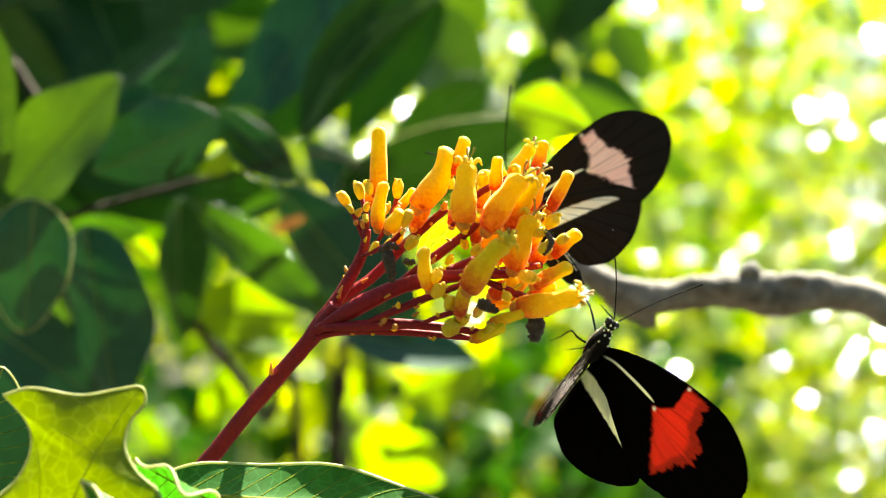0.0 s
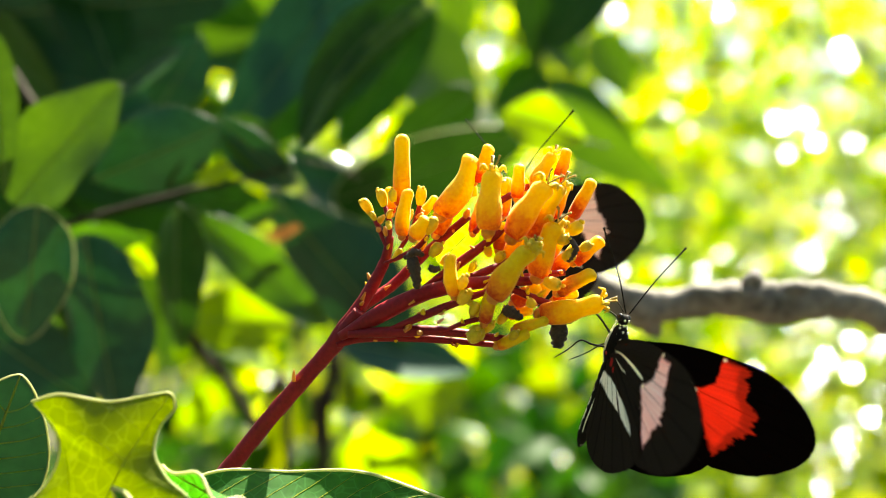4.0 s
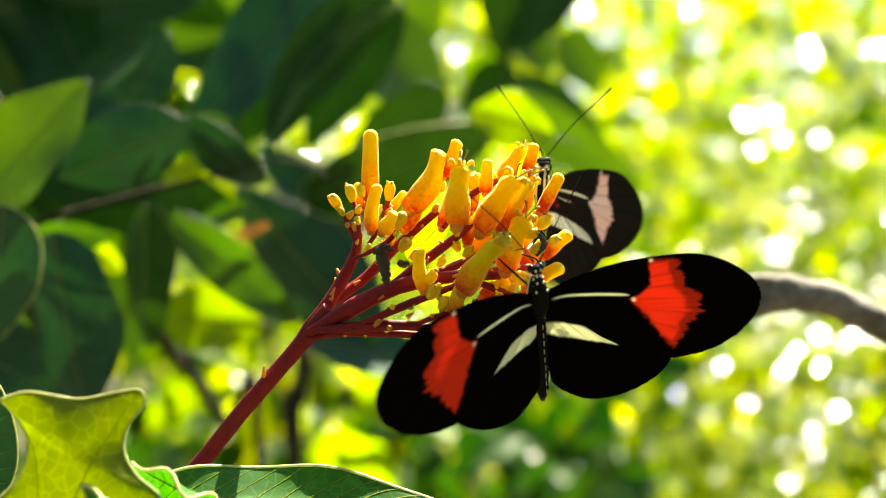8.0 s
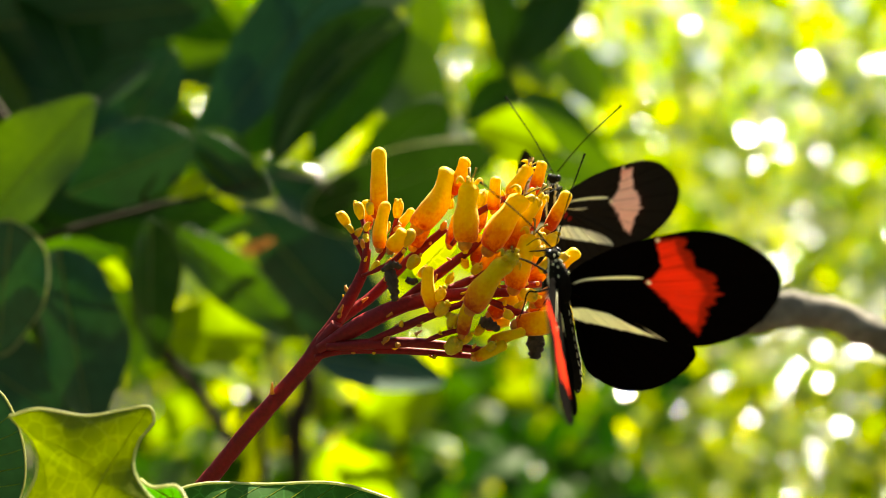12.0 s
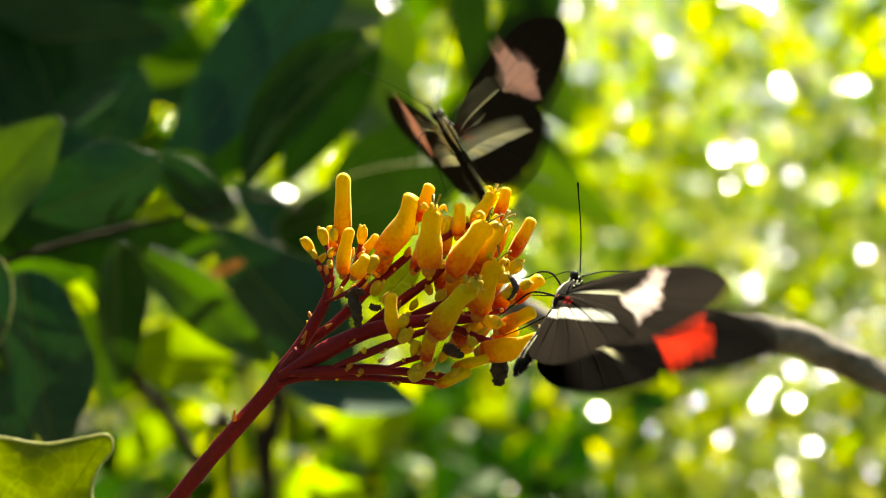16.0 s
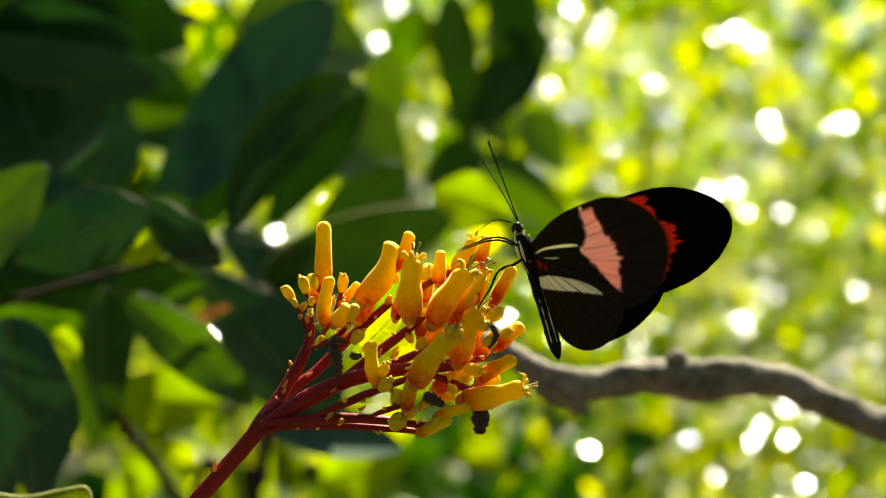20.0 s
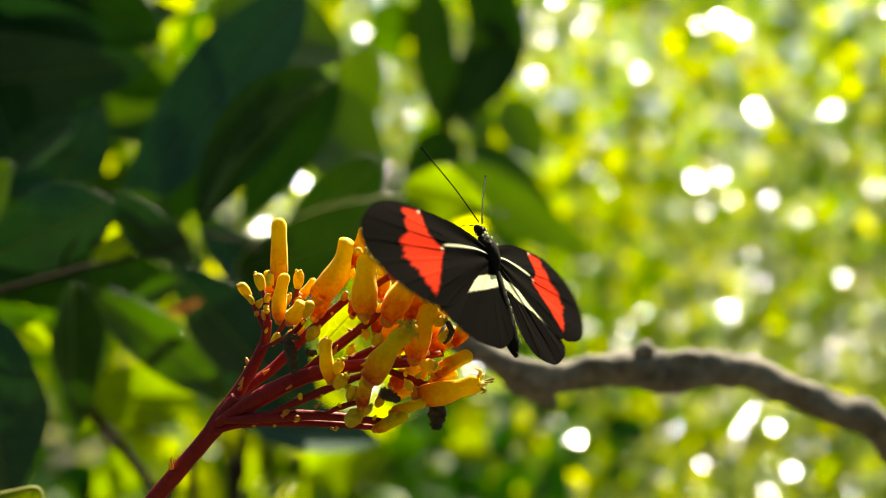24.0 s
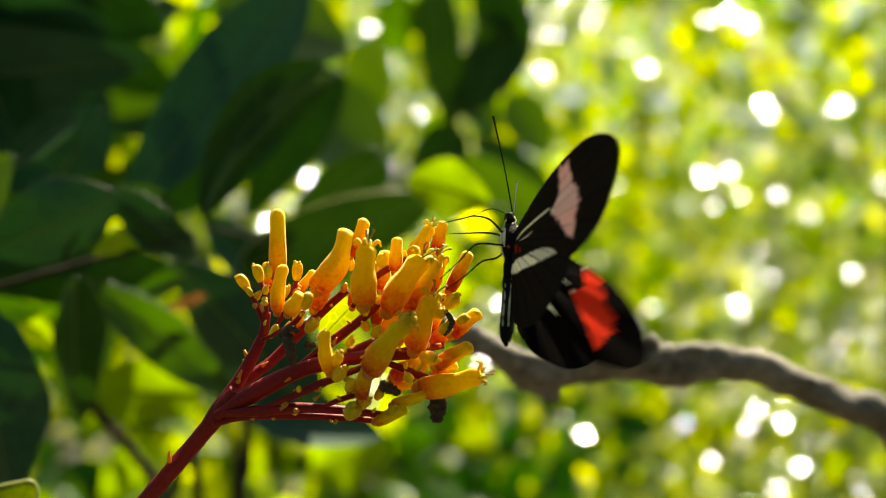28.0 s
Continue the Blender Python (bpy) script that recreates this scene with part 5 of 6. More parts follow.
far_shrub("woods_foliage", 1500, (3.6, 7, -3, 6, 0.0, 5.0), 0.3, FAR_DARK, "green woods beside the clearing", 13, stems=14)
far_shrub("sunlit_shrub", 700, (0.3, 1.0, 1.25, 2.0, 0.65, 1.4), 0.045, FAR_LIT, "shrub with sunlight put into its yellow-green", 14, TO_GLINT, 4)
# dark leaves painted in as the shade under the branch
far_shrub("shaded_undergrowth", 210, (-0.04, 0.15, 0.8, 1.1, 0.93, 1.12), 0.035, FAR_DARK, "undergrowth coloured dark as shade below the branch", 24)
far_shrub("shaded_undergrowth", 330, (-0.12, 0.16, 0.82, 1.25, 0.74, 1.03), 0.04, FAR_DARK, "undergrowth coloured dark as shade below the branch", 16, stems=3)

# ---- movement ----
def fly(body, wings, rows):
    """Rows: seconds, place in centimetres from the flower head, turn in degrees, lift of the right and left wings, sweep of the right and left forewings."""
    walk(body, [(r[0], pose(r[1] / 100, r[2] / 100, 1.2 + r[3] / 100, r[4], r[5], r[6])) for r in rows])
    for fore, hind, flip in wings:
        sgn = -1 if flip else 1
        for w, swept in ((fore, True), (hind, False)):
            walk(w, [(r[0], pose(sgn * 0.0012 * SIZE, 0, 0.0008 * SIZE, 0, -sgn * r[8 if flip else 7], 0) @ pose(0, 0, 0, 0, 0, sgn * r[10 if flip else 9] if swept else 0)) for r in rows])


def motions():
    fly(lower, lower_wings, [
        (0.0, 2.639, 0.902, -1.746, 113.4, 27.5, 25.8, 57.2, 59.8, -0.5, -11.8),
        (0.067, 2.639, 0.902, -1.746, 113.4, 27.5, 25.8, 57.2, 83.8, -0.5, -11.8),
        (0.25, 2.641, 0.792, -1.665, 110.9, 26.6, 26.4, 68.0, 68.0, -1.3, -7.5),
        (0.5, 2.644, 0.642, -1.555, 107.5, 25.4, 27.3, 67.7, 63.7, -2.4, -1.6),
        (0.66, 2.685, 0.664, -1.520, 110.1, 23.9, 25.6, 12.0, 12.0, -1.8, -4.3),
        (0.8, 2.720, 0.683, -1.490, 112.3, 22.5, 24.1, -2.0, -2.0, -1.3, -6.6),
        (0.9, 2.746, 0.696, -1.468, 113.9, 21.6, 23.0, 14.0, 14.0, -0.9, -8.2),
        (1.0, 2.771, 0.710, -1.446, 115.5, 20.6, 21.9, 61.3, 57.2, -0.5, -9.9),
        (1.15, 2.703, 0.607, -1.487, 112.7, 21.0, 28.3, 64.0, 64.0, -0.8, -10.2),
        (1.5, 2.544, 0.368, -1.584, 106.3, 21.9, 43.2, 56.3, 72.1, -1.5, -11.0),
        (2.0, 2.686, 0.322, -1.614, 110.3, 15.9, 37.2, 56.3, 72.8, -4.1, -5.2),
        (2.5, 2.621, 0.194, -1.467, 99.8, 11.8, 30.3, 69.4, 56.0, -6.8, -1.3),
        (4.5, 2.495, -0.024, -1.560, 105.6, 8.8, 40.6, 67.1, 75.4, -3.1, -7.2),
        (5.0, 2.702, 0.114, -1.496, 106.0, 9.5, 34.8, 54.8, 77.3, -7.3, -3.6),
        (5.5, 2.407, 0.026, -1.562, 102.6, 21.6, 42.4, 57.9, 66.6, 2.4, -0.6),
        (6.0, 2.713, 0.119, -1.510, 105.7, 14.1, 26.7, 58.5, 69.3, -3.4, -4.4),
        (6.25, 2.803, -0.450, -1.502, 111.4, 9.1, 27.5, 38.8, 46.2, -1.8, -7.0),
        (6.433, 2.650, -0.661, -1.407, 124.1, -0.9, 38.4, -11.2, 7.5, -2.3, -2.5),
        (6.5, 2.650, -0.661, -1.407, 124.1, -0.9, 38.4, 2.8, 21.5, -2.3, -2.5),
        (6.567, 2.650, -0.661, -1.407, 124.1, -0.9, 38.4, 16.8, 35.5, -2.3, -2.5),
        (6.933, 2.300, -1.291, -0.788, 101.6, -12.9, 40.1, 24.7, 23.0, -1.5, -7.3),
        (7.0, 2.300, -1.291, -0.788, 101.6, -12.9, 40.1, 28.7, 39.0, -1.5, -7.3),
        (7.067, 2.300, -1.291, -0.788, 101.6, -12.9, 40.1, 32.7, 55.0, -1.5, -7.3),
        (7.3, 1.940, -1.309, -0.926, 116.7, -19.0, 29.1, 3.4, 0.8, -1.2, 8.0),
        (7.4, 1.885, -1.590, -0.973, 114.4, -11.6, 25.8, 40.6, 45.7, 0.9, 4.1),
        (7.433, 1.644, -1.380, -0.988, 116.6, -9.5, 27.1, 74.8, 77.2, 3.7, 4.7),
        (7.5, 1.644, -1.380, -0.988, 116.6, -9.5, 27.1, 92.8, 87.2, 3.7, 4.7),
        (7.567, 1.644, -1.380, -0.988, 116.6, -9.5, 27.1, 92.0, 92.0, 3.7, 4.7),
        (7.75, 1.670, -1.541, -0.888, 109.8, -8.2, 23.4, 43.6, 55.7, -0.4, -2.6),
        (8.0, 1.586, -1.136, -0.758, 103.1, -11.1, 20.6, 20.6, 21.8, -2.8, -6.7),
        (8.25, 1.677, -1.465, -0.635, 100.8, -5.8, 22.3, 35.8, 50.4, -2.2, -8.6),
        (8.5, 1.536, -1.311, -0.498, 97.6, -6.3, 29.0, 69.0, 76.8, -0.9, -7.5),
        (8.75, 1.756, -1.402, -0.345, 93.9, -5.3, 25.4, 35.0, 38.1, 0.7, -8.0),
        (9.0, 1.688, -0.965, -0.301, 90.3, -6.7, 29.9, -3.7, 2.5, 0.5, -3.6),
        (9.25, 1.892, -1.423, -0.248, 94.8, -10.4, 25.7, 35.8, 33.9, 1.7, -2.2),
        (9.5, 1.799, -1.327, -0.333, 98.9, -14.9, 25.9, 77.0, 73.0, -0.3, 3.7),
        (9.75, 1.852, -1.498, -0.254, 93.4, -9.7, 24.9, 36.2, 43.6, 0.3, -2.9),
        (10.0, 1.740, -0.923, -0.279, 86.7, -5.7, 31.7, 6.8, 10.8, -0.2, -4.4),
        (10.25, 2.004, -1.437, -0.158, 92.6, -9.9, 25.7, 35.8, 34.9, 1.2, -3.7),
        (10.5, 1.942, -1.346, -0.177, 94.1, -15.4, 27.2, 74.1, 63.2, -0.1, 1.5),
        (10.62, 1.880, -1.288, -0.195, 91.1, -13.6, 30.4, 78.0, 78.0, -0.9, -0.5),
        (10.8, 1.787, -1.201, -0.223, 86.7, -10.9, 35.2, 45.0, 45.0, -2.0, -3.5),
        (11.0, 1.684, -1.105, -0.253, 81.7, -7.9, 40.5, 28.5, 19.7, -3.3, -6.9),
        (11.2, 1.713, -1.181, -0.243, 84.2, -9.4, 36.6, 8.0, 8.0, -2.9, -8.8),
        (11.32, 1.731, -1.227, -0.236, 85.7, -10.3, 34.2, 10.0, 10.0, -2.6, -10.0),
        (11.5, 1.757, -1.296, -0.227, 87.9, -11.7, 30.7, 61.0, 49.0, -2.2, -11.7),
        (13.5, 1.796, -1.365, -0.216, 93.6, -18.5, 28.8, 72.7, 57.2, 2.9, -6.4),
        (13.6, 1.771, -1.315, -0.228, 91.1, -17.2, 29.9, 76.0, 72.0, 1.6, -5.9),
        (13.8, 1.721, -1.216, -0.252, 86.1, -14.5, 32.2, 45.0, 45.0, -1.1, -5.0),
        (13.9, 1.696, -1.167, -0.264, 83.6, -13.1, 33.4, 38.0, 38.0, -2.4, -4.6),
        (14.0, 1.671, -1.117, -0.276, 81.1, -11.8, 34.5, 45.8, 44.4, -3.7, -4.1),
        (14.2, 1.777, -1.155, -0.257, 84.5, -9.0, 29.1, 60.0, 60.0, -4.2, -5.5),
        (14.5, 1.937, -1.213, -0.228, 89.6, -4.9, 21.1, 51.3, 34.8, -5.0, -7.5),
        (14.6, 1.986, -1.030, -0.171, 91.4, -4.0, 23.4, 20.0, 20.0, -4.2, -7.5),
        (14.7, 2.035, -0.846, -0.114, 93.2, -3.1, 25.6, 4.0, 4.0, -3.3, -7.5),
        (14.85, 2.109, -0.571, -0.029, 96.0, -1.8, 29.0, 34.0, 34.0, -2.1, -7.5),
        (15.0, 2.183, -0.296, 0.056, 98.7, -0.5, 32.4, 53.5, 66.8, -0.8, -7.5),
        (15.1, 2.230, -0.308, 0.046, 96.7, 4.7, 33.1, 66.0, 66.0, -0.8, -8.0),
        (15.2, 2.278, -0.321, 0.036, 94.7, 9.9, 33.9, 45.0, 45.0, -0.8, -8.5),
        (15.3, 2.325, -0.333, 0.026, 92.6, 15.0, 34.6, 22.0, 22.0, -0.7, -9.0),
        (15.45, 2.396, -0.351, 0.011, 89.6, 22.8, 35.7, 0.0, 0.0, -0.7, -9.7),
        (15.55, 2.444, -0.364, 0.000, 87.6, 28.0, 36.4, 2.0, 2.0, -0.7, -10.2),
        (15.7, 2.515, -0.382, -0.015, 84.6, 35.8, 37.5, 38.0, 38.0, -0.7, -11.0),
        (15.82, 2.571, -0.397, -0.027, 82.1, 42.0, 38.4, 70.0, 70.0, -0.6, -11.6),
        (15.95, 2.633, -0.413, -0.040, 79.5, 48.7, 39.3, 28.0, 42.0, -0.6, -12.2),
        (16.0, 2.633, -0.413, -0.040, 79.5, 48.7, 39.3, 70.0, 87.8, -0.6, -12.2),
        (16.05, 2.633, -0.413, -0.040, 79.5, 48.7, 39.3, 92.0, 92.0, -0.6, -12.2),
        (16.2, 2.488, -0.467, 0.912, 80.0, 12.3, 54.3, 33.1, 50.7, -1.8, -9.9),
        (16.3, 2.523, -0.434, 0.971, 80.6, 8.3, 52.6, 24.0, 24.0, -1.0, -8.5),
        (16.4, 2.559, -0.401, 1.031, 81.1, 4.4, 51.0, 2.0, 2.0, -0.1, -7.1),
        (16.5, 2.594, -0.368, 1.090, 81.7, 0.4, 49.3, -22.5, 1.8, 0.7, -5.7),
        (16.6, 2.555, -0.384, 1.099, 80.1, -0.3, 49.3, -2.0, 4.0, 1.1, -6.1),
        (16.7, 2.515, -0.400, 1.109, 78.5, -1.0, 49.4, 26.0, 26.0, 1.6, -6.6),
        (16.8, 2.476, -0.416, 1.118, 76.9, -1.7, 49.4, 46.5, 58.2, 2.0, -7.0),
        (16.9, 2.459, -0.346, 1.137, 80.1, -7.1, 47.4, 62.0, 62.0, -1.9, -6.1),
        (17.0, 2.442, -0.276, 1.157, 83.3, -12.6, 45.3, 57.7, 66.5, -5.9, -5.1),
        (17.1, 2.388, -0.290, 1.156, 82.4, -14.1, 46.4, 36.0, 36.0, -5.3, -6.1),
        (17.2, 2.333, -0.304, 1.154, 81.5, -15.7, 47.4, 18.0, 18.0, -4.7, -7.1),
        (17.3, 2.279, -0.319, 1.153, 80.5, -17.2, 48.5, 4.0, 4.0, -4.1, -8.2),
        (17.4, 2.224, -0.333, 1.151, 79.6, -18.8, 49.5, 10.0, 10.0, -3.5, -9.2),
        (17.5, 2.170, -0.347, 1.150, 78.7, -20.3, 50.6, 29.3, 33.5, -2.9, -10.2),
        (17.65, 2.158, -0.294, 1.218, 77.7, -17.6, 51.3, 52.0, 52.0, -2.6, -8.4),
        (17.8, 2.146, -0.241, 1.286, 76.6, -14.8, 52.1, 70.0, 70.0, -2.2, -6.6),
        (17.9, 2.138, -0.205, 1.332, 75.9, -13.0, 52.6, 62.0, 62.0, -2.0, -5.4),
        (18.0, 2.130, -0.170, 1.377, 75.2, -11.2, 53.1, 48.2, 49.0, -1.8, -4.2),
        (18.1, 2.143, -0.192, 1.380, 75.0, -11.7, 53.7, 25.0, 25.0, -2.9, -7.0),
        (18.3, 2.170, -0.235, 1.387, 74.5, -12.8, 55.0, 0.0, 0.0, -5.0, -12.6),
        (18.4, 2.183, -0.256, 1.390, 74.2, -13.4, 55.6, 7.0, 7.0, -6.1, -15.4),
        (18.5, 2.196, -0.278, 1.393, 74.0, -13.9, 56.2, 24.2, 24.8, -7.2, -18.2),
        (18.6, 2.199, -0.258, 1.412, 73.2, -13.3, 57.6, 42.0, 42.0, -7.7, -15.5),
        (18.75, 2.203, -0.229, 1.440, 71.9, -12.4, 59.6, 64.0, 64.0, -8.4, -11.3),
        (18.9, 2.206, -0.200, 1.468, 70.6, -11.4, 61.6, 76.0, 70.0, -9.1, -7.2),
        (19.0, 2.209, -0.180, 1.487, 69.8, -10.8, 63.0, 69.7, 53.5, -9.6, -4.5),
        (19.15, 2.163, -0.218, 1.445, 71.5, -7.5, 61.8, 30.0, 30.0, -4.7, -2.7),
        (19.3, 2.116, -0.256, 1.403, 73.3, -4.2, 60.6, 17.0, 8.9, 0.2, -0.9),
        (19.4, 2.053, -0.246, 1.421, 69.3, -5.0, 61.0, 2.0, 2.0, -2.5, -2.4),
        (19.5, 1.990, -0.236, 1.439, 65.3, -5.9, 61.4, 11.7, 0.4, -5.3, -3.9),
        (19.7, 2.142, -0.305, 1.445, 62.4, -3.5, 64.9, 49.0, 31.6, -3.2, -8.7),
        (20.0, 2.295, -0.182, 1.575, 70.0, 1.2, 89.0, 90.3, 28.3, -6.6, -6.5),
        (20.5, 2.048, -0.327, 1.294, 65.0, -13.1, 71.3, 34.3, 18.6, -7.6, 7.1),
        (22.5, 2.100, -0.485, 1.351, 53.8, -3.6, 58.7, 43.3, 44.8, -3.8, -12.1),
        (22.6, 2.098, -0.462, 1.365, 55.0, -4.8, 59.1, 55.0, 55.0, -3.9, -11.3),
        (22.8, 2.094, -0.417, 1.392, 57.5, -7.3, 60.0, 66.0, 66.0, -4.2, -9.6),
        (23.0, 2.090, -0.372, 1.420, 60.0, -9.7, 60.8, 53.2, 48.8, -4.4, -7.9),
        (23.15, 2.118, -0.399, 1.403, 60.4, -7.7, 59.9, 40.0, 40.0, -4.0, -6.5),
        (23.3, 2.146, -0.426, 1.386, 60.8, -5.6, 58.9, 46.0, 46.0, -3.7, -5.1),
        (23.5, 2.183, -0.462, 1.364, 61.3, -2.9, 57.7, 53.4, 59.2, -3.2, -3.3),
        (23.7, 2.283, -0.378, 1.409, 62.8, 2.7, 55.7, 44.0, 44.0, -2.1, -3.7),
        (23.8, 2.333, -0.336, 1.432, 63.6, 5.6, 54.7, 30.0, 30.0, -1.5, -3.9),
        (23.88, 2.373, -0.302, 1.450, 64.2, 7.8, 53.8, 12.0, 12.0, -1.1, -4.1),
        (23.933, 2.400, -0.280, 1.462, 64.6, 9.3, 53.3, -9.6, -5.5, -0.8, -4.2),
        (24.0, 2.400, -0.280, 1.462, 64.6, 9.3, 53.3, -5.6, -1.5, -0.8, -4.2),
        (24.067, 2.400, -0.280, 1.462, 64.6, 9.3, 53.3, -1.6, 2.5, -0.8, -4.2),
        (24.12, 2.394, -0.301, 1.473, 65.6, 9.5, 53.5, 4.0, 4.0, -1.0, -4.2),
        (24.2, 2.385, -0.333, 1.489, 67.2, 9.7, 53.7, 25.0, 25.0, -1.2, -4.1),
        (24.3, 2.373, -0.373, 1.510, 69.2, 10.0, 54.0, 48.0, 48.0, -1.5, -4.0),
        (24.4, 2.362, -0.413, 1.531, 71.2, 10.3, 54.3, 40.0, 40.0, -1.8, -3.9),
        (24.5, 2.350, -0.454, 1.551, 73.2, 10.6, 54.5, 24.0, 24.0, -2.1, -3.8),
        (24.6, 2.338, -0.494, 1.572, 75.1, 10.9, 54.8, 5.0, 5.0, -2.4, -3.7),
        (24.7, 2.327, -0.534, 1.593, 77.1, 11.2, 55.1, -5.0, -5.0, -2.7, -3.6),
        (24.8, 2.315, -0.574, 1.614, 79.1, 11.5, 55.4, -3.0, -3.0, -3.0, -3.5),
        (24.88, 2.306, -0.606, 1.630, 80.7, 11.7, 55.6, 20.0, 20.0, -3.2, -3.4),
        (24.933, 2.300, -0.627, 1.641, 81.7, 11.9, 55.8, 38.0, 39.6, -3.4, -3.4),
        (25.0, 2.300, -0.627, 1.641, 81.7, 11.9, 55.8, 41.0, 51.6, -3.4, -3.4),
        (25.067, 2.300, -0.627, 1.641, 81.7, 11.9, 55.8, 44.0, 63.6, -3.4, -3.4),
        (25.2, 2.288, -0.671, 1.639, 78.1, 11.5, 55.0, 60.0, 60.0, -4.6, -2.5),
        (25.3, 2.279, -0.703, 1.638, 75.4, 11.3, 54.3, 52.0, 52.0, -5.6, -1.8),
        (25.4, 2.270, -0.736, 1.637, 72.7, 11.0, 53.7, 38.0, 38.0, -6.5, -1.2),
        (25.5, 2.261, -0.769, 1.636, 70.0, 10.7, 53.1, 17.6, 22.0, -7.4, -0.5),
        (25.6, 2.274, -0.758, 1.633, 71.4, 11.1, 51.9, 5.0, 5.0, -6.6, 0.1),
        (25.75, 2.295, -0.740, 1.629, 73.5, 11.6, 50.1, -6.0, -6.0, -5.3, 1.1),
        (25.88, 2.312, -0.726, 1.626, 75.3, 12.1, 48.5, 10.0, 10.0, -4.2, 1.9),
        (26.0, 2.328, -0.712, 1.623, 77.0, 12.5, 47.1, 39.4, 45.3, -3.2, 2.6),
        (26.2, 2.356, -0.730, 1.477, 76.0, 8.2, 49.1, 58.0, 58.0, -5.2, 4.6),
        (26.35, 2.376, -0.744, 1.367, 75.3, 4.9, 50.7, 46.0, 46.0, -6.6, 6.2),
        (26.5, 2.397, -0.757, 1.257, 74.6, 1.7, 52.2, 39.7, 36.5, -8.1, 7.7),
        (26.6, 2.400, -0.713, 1.339, 75.6, 4.2, 52.3, 20.0, 20.0, -6.8, 4.8),
        (26.75, 2.403, -0.647, 1.463, 77.2, 7.9, 52.4, -3.0, -3.0, -4.9, 0.5),
        (26.933, 2.408, -0.567, 1.613, 79.1, 12.5, 52.5, 1.9, -0.6, -2.5, -4.8),
        (27.0, 2.408, -0.567, 1.613, 79.1, 12.5, 52.5, 9.9, 7.4, -2.5, -4.8),
        (27.067, 2.408, -0.567, 1.613, 79.1, 12.5, 52.5, 17.9, 15.4, -2.5, -4.8),
        (27.2, 2.378, -0.585, 1.650, 76.7, 14.8, 53.5, 42.0, 42.0, -3.2, -4.7),
        (27.3, 2.355, -0.599, 1.678, 74.8, 16.5, 54.3, 32.0, 32.0, -3.8, -4.6),
        (27.5, 2.310, -0.626, 1.734, 71.2, 20.0, 55.8, 8.3, -0.4, -4.9, -4.5),
        (27.6, 2.416, -0.589, 1.675, 74.1, 21.7, 59.7, -5.0, -5.0, -5.4, -4.5),
        (27.7, 2.522, -0.551, 1.616, 77.0, 23.4, 63.6, 4.0, 4.0, -5.9, -4.6),
        (27.82, 2.649, -0.506, 1.546, 80.5, 25.4, 68.3, 22.0, 22.0, -6.5, -4.6),
        (27.933, 2.769, -0.464, 1.479, 83.8, 27.3, 72.7, 16.8, 33.2, -7.1, -4.7),
        (28.0, 2.769, -0.464, 1.479, 83.8, 27.3, 72.7, 32.8, 37.2, -7.1, -4.7),
    ])
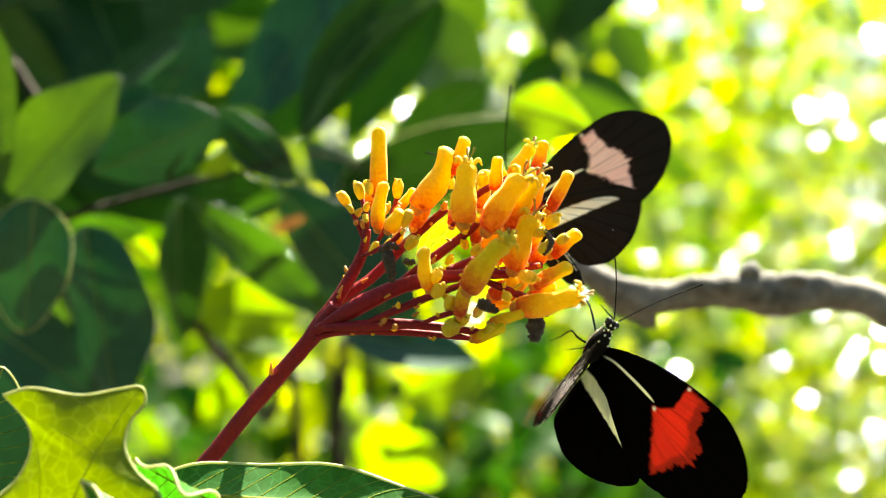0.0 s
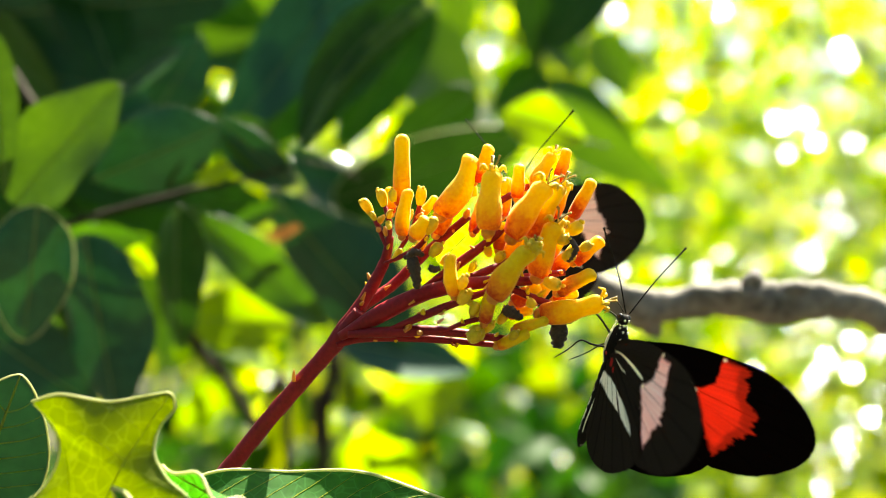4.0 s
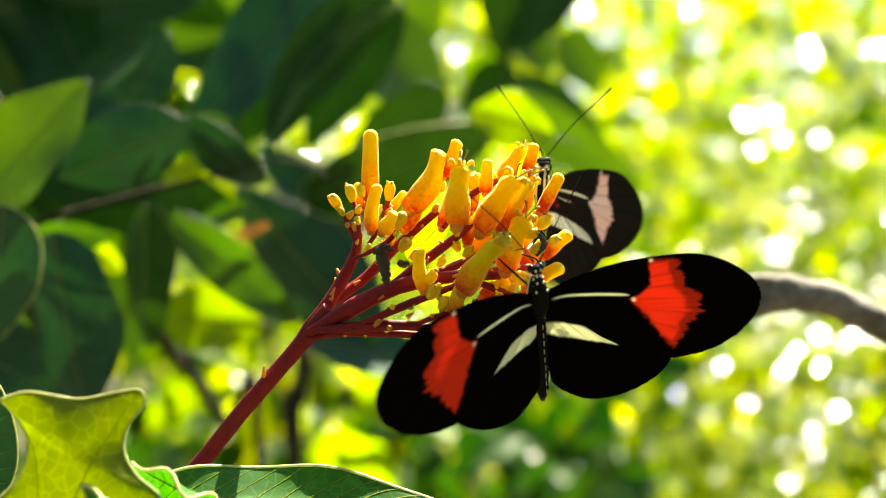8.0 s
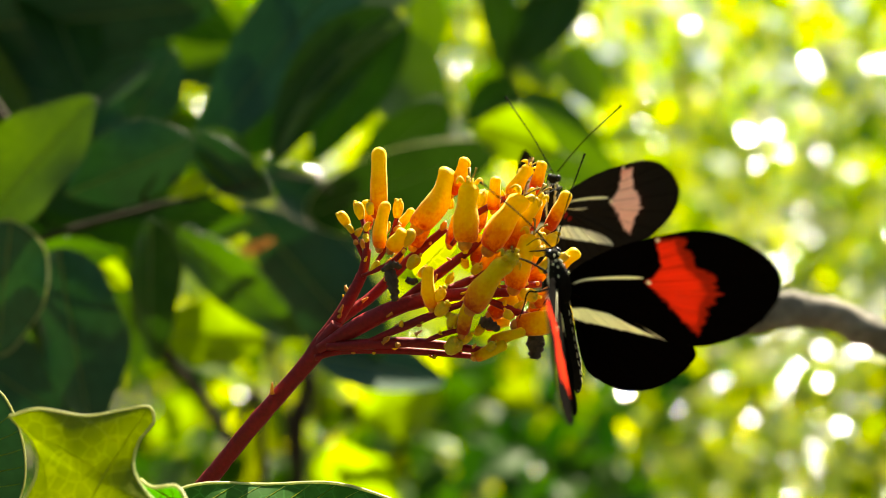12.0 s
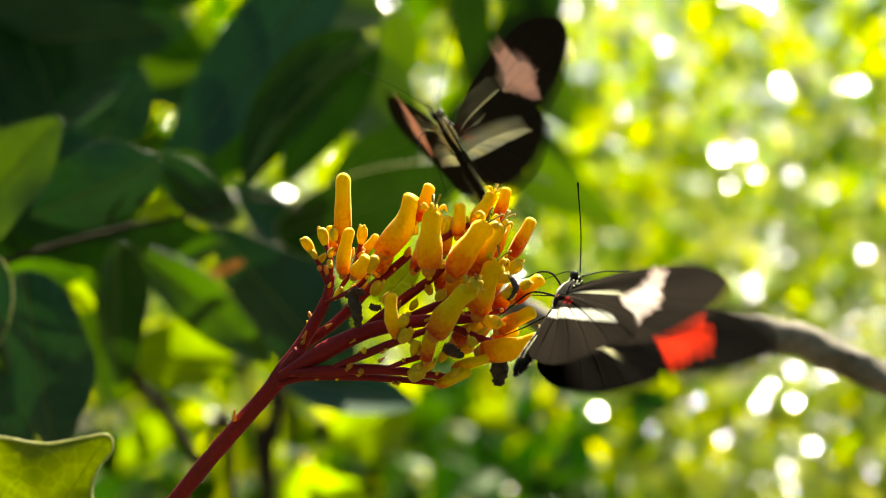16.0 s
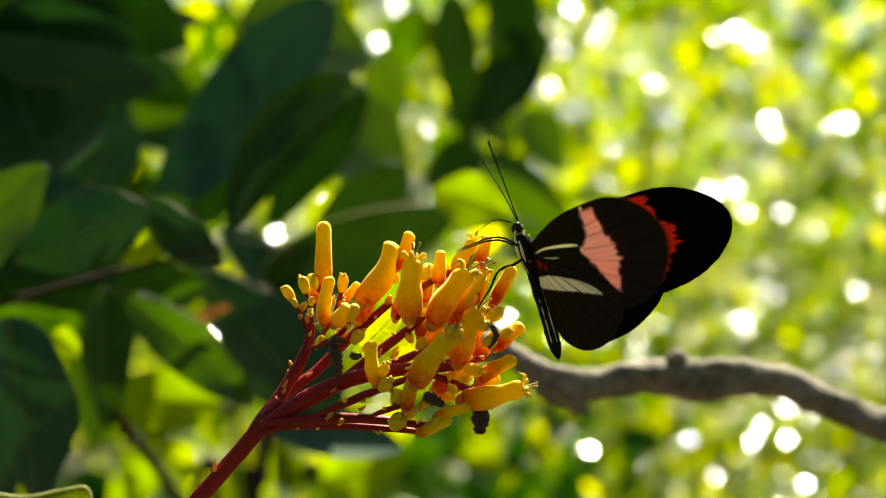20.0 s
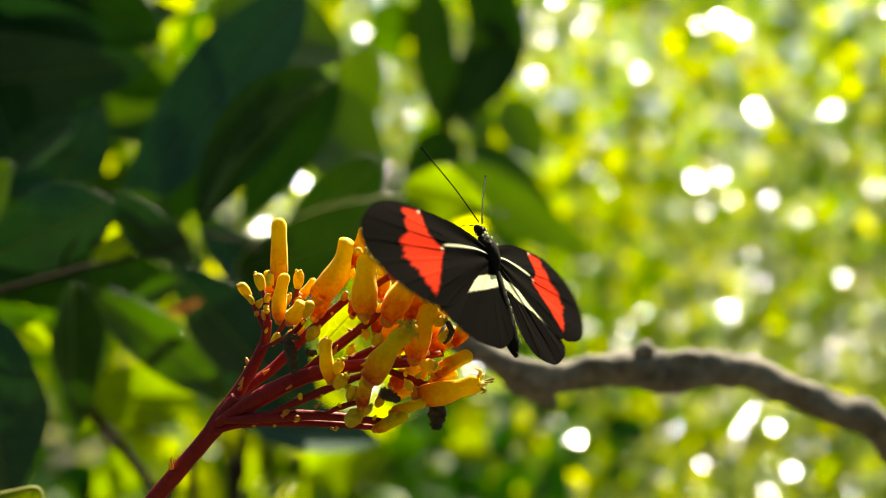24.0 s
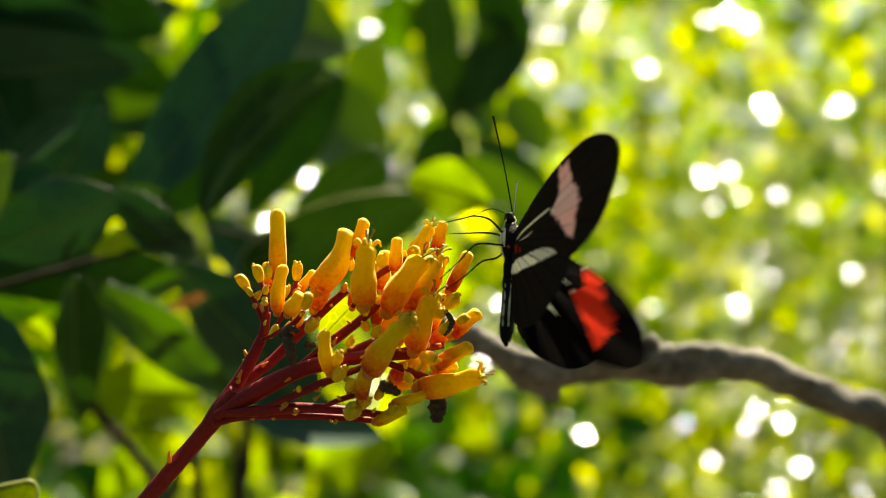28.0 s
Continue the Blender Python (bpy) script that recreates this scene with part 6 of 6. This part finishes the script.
    fly(upper, upper_wings, [
        (0.0, 1.275, 2.176, 0.843, 65.6, 31.0, 146.6, 55.1, 55.2, -2.5, -6.4),
        (0.5, 1.465, 2.155, 1.217, 70.3, 15.5, 146.1, 24.0, 19.5, -2.5, -3.1),
        (0.933, 1.093, 2.337, 1.138, 61.6, 17.7, 150.5, -22.7, -45.4, -2.5, -7.2),
        (1.0, 1.093, 2.337, 1.138, 61.6, 17.7, 150.5, -22.7, -23.4, -2.5, -7.2),
        (1.067, 1.093, 2.337, 1.138, 61.6, 17.7, 150.5, -22.7, -1.4, -2.5, -7.2),
        (1.5, 1.401, 2.252, 1.113, 75.9, 9.0, 145.3, 26.3, 22.5, -2.5, -1.8),
        (2.0, 1.028, 2.360, 0.685, 82.8, 9.5, 145.6, 70.3, 70.3, -2.5, -5.4),
        (2.5, 0.874, 2.293, 0.820, 87.1, 18.3, 144.1, 64.6, 64.7, -2.5, -2.0),
        (4.5, 0.775, 2.174, 0.762, 80.9, -2.6, 154.4, 75.5, 76.5, -2.5, -1.0),
        (5.0, 1.043, 2.146, 0.096, 71.9, -1.2, 155.6, 83.3, 84.8, -2.5, -1.5),
        (5.5, 1.044, 2.138, 0.627, 73.7, -12.3, 156.2, 57.5, 56.0, -2.5, -3.9),
        (6.0, 1.115, 2.129, 0.344, 89.7, -4.6, 156.0, 75.0, 75.0, -2.5, -3.0),
        (6.3, 1.518, 2.125, 1.006, 82.5, -12.7, 154.1, 51.3, 49.1, -2.5, -1.4),
        (6.933, 1.950, 2.136, 1.370, 90.5, -5.9, 156.9, 50.9, 50.8, -2.5, -5.8),
        (7.0, 1.950, 2.136, 1.370, 90.5, -5.9, 156.9, 58.9, 58.8, -2.5, -5.8),
        (7.067, 1.950, 2.136, 1.370, 90.5, -5.9, 156.9, 66.9, 66.8, -2.5, -5.8),
        (8.0, 1.931, 2.083, 1.242, 87.6, -3.9, 157.8, 73.2, 73.1, -2.5, -5.5),
        (9.0, 1.924, 2.143, 1.226, 85.2, -9.2, 158.9, 75.5, 75.5, -2.5, -1.2),
        (10.0, 1.918, 2.326, 1.310, 80.7, -5.8, 163.8, 70.5, 70.4, -2.5, -4.8),
        (11.0, 2.002, 2.213, 1.144, 90.4, -3.7, 163.5, 74.2, 74.3, -2.5, -2.5),
        (11.5, 1.988, 2.195, 1.080, 84.3, -7.5, 160.7, 73.5, 72.5, -2.6, -1.9),
        (13.5, 2.339, 2.011, 2.292, 56.4, 0.8, 157.2, 12.9, 16.0, 4.4, 1.2),
        (13.75, 2.565, 2.088, 2.227, 57.3, -4.9, 154.1, 56.0, 56.0, 0.2, -0.9),
        (13.933, 2.730, 2.145, 2.179, 57.9, -9.0, 151.9, 43.0, 26.1, -2.9, -2.5),
        (14.0, 2.730, 2.145, 2.179, 57.9, -9.0, 151.9, 29.0, 22.1, -2.9, -2.5),
        (14.067, 2.730, 2.145, 2.179, 57.9, -9.0, 151.9, 15.0, 18.1, -2.9, -2.5),
        (14.15, 2.714, 2.074, 2.121, 56.0, -6.9, 151.2, 4.0, 4.0, -1.0, -3.0),
        (14.3, 2.684, 1.945, 2.015, 52.6, -3.0, 149.9, 46.0, 46.0, 2.4, -3.8),
        (14.4, 2.665, 1.860, 1.944, 50.4, -0.4, 149.1, 60.0, 60.0, 4.6, -4.3),
        (14.5, 2.645, 1.774, 1.874, 48.1, 2.2, 148.2, 47.3, 20.4, 6.9, -4.9),
        (14.933, 1.396, 1.660, 2.874, 28.2, 43.6, 133.9, 67.3, 10.6, 0.3, -5.3),
        (15.0, 1.396, 1.660, 2.874, 28.2, 43.6, 133.9, 77.3, 20.6, 0.3, -5.3),
        (15.067, 1.396, 1.660, 2.874, 28.2, 43.6, 133.9, 87.3, 30.6, 0.3, -5.3),
        (15.5, 0.967, 1.848, 2.141, 45.4, 18.1, 159.1, 54.7, 56.0, -5.5, -13.8),
        (15.7, 0.816, 1.924, 2.565, 49.0, 18.3, 156.8, 62.0, 62.0, -4.1, -5.7),
        (15.88, 0.681, 1.992, 2.948, 52.2, 18.5, 154.7, 44.0, 44.0, -2.9, 1.6),
        (15.933, 0.641, 2.012, 3.060, 53.2, 18.6, 154.1, 22.0, 22.0, -2.5, 3.8),
        (16.0, 0.641, 2.012, 3.060, 53.2, 18.6, 154.1, 55.9, 56.0, -2.5, 3.8),
        (16.07, -7.000, 3.000, 13.000, 45.0, -10.0, 120.0, 20.0, 20.0, 0.0, 0.0),
        (16.2, -12.000, 5.000, 19.000, 40.0, -40.0, 60.0, 70.0, 70.0, 0.0, 0.0),
        (16.6, -26.000, 20.000, 40.000, 40.0, -40.0, 60.0, 80.0, 80.0, 0.0, 0.0),
        (28.0, -60.000, 30.000, 60.000, 40.0, -40.0, 60.0, 80.0, 80.0, 0.0, 0.0),
    ])


motions()
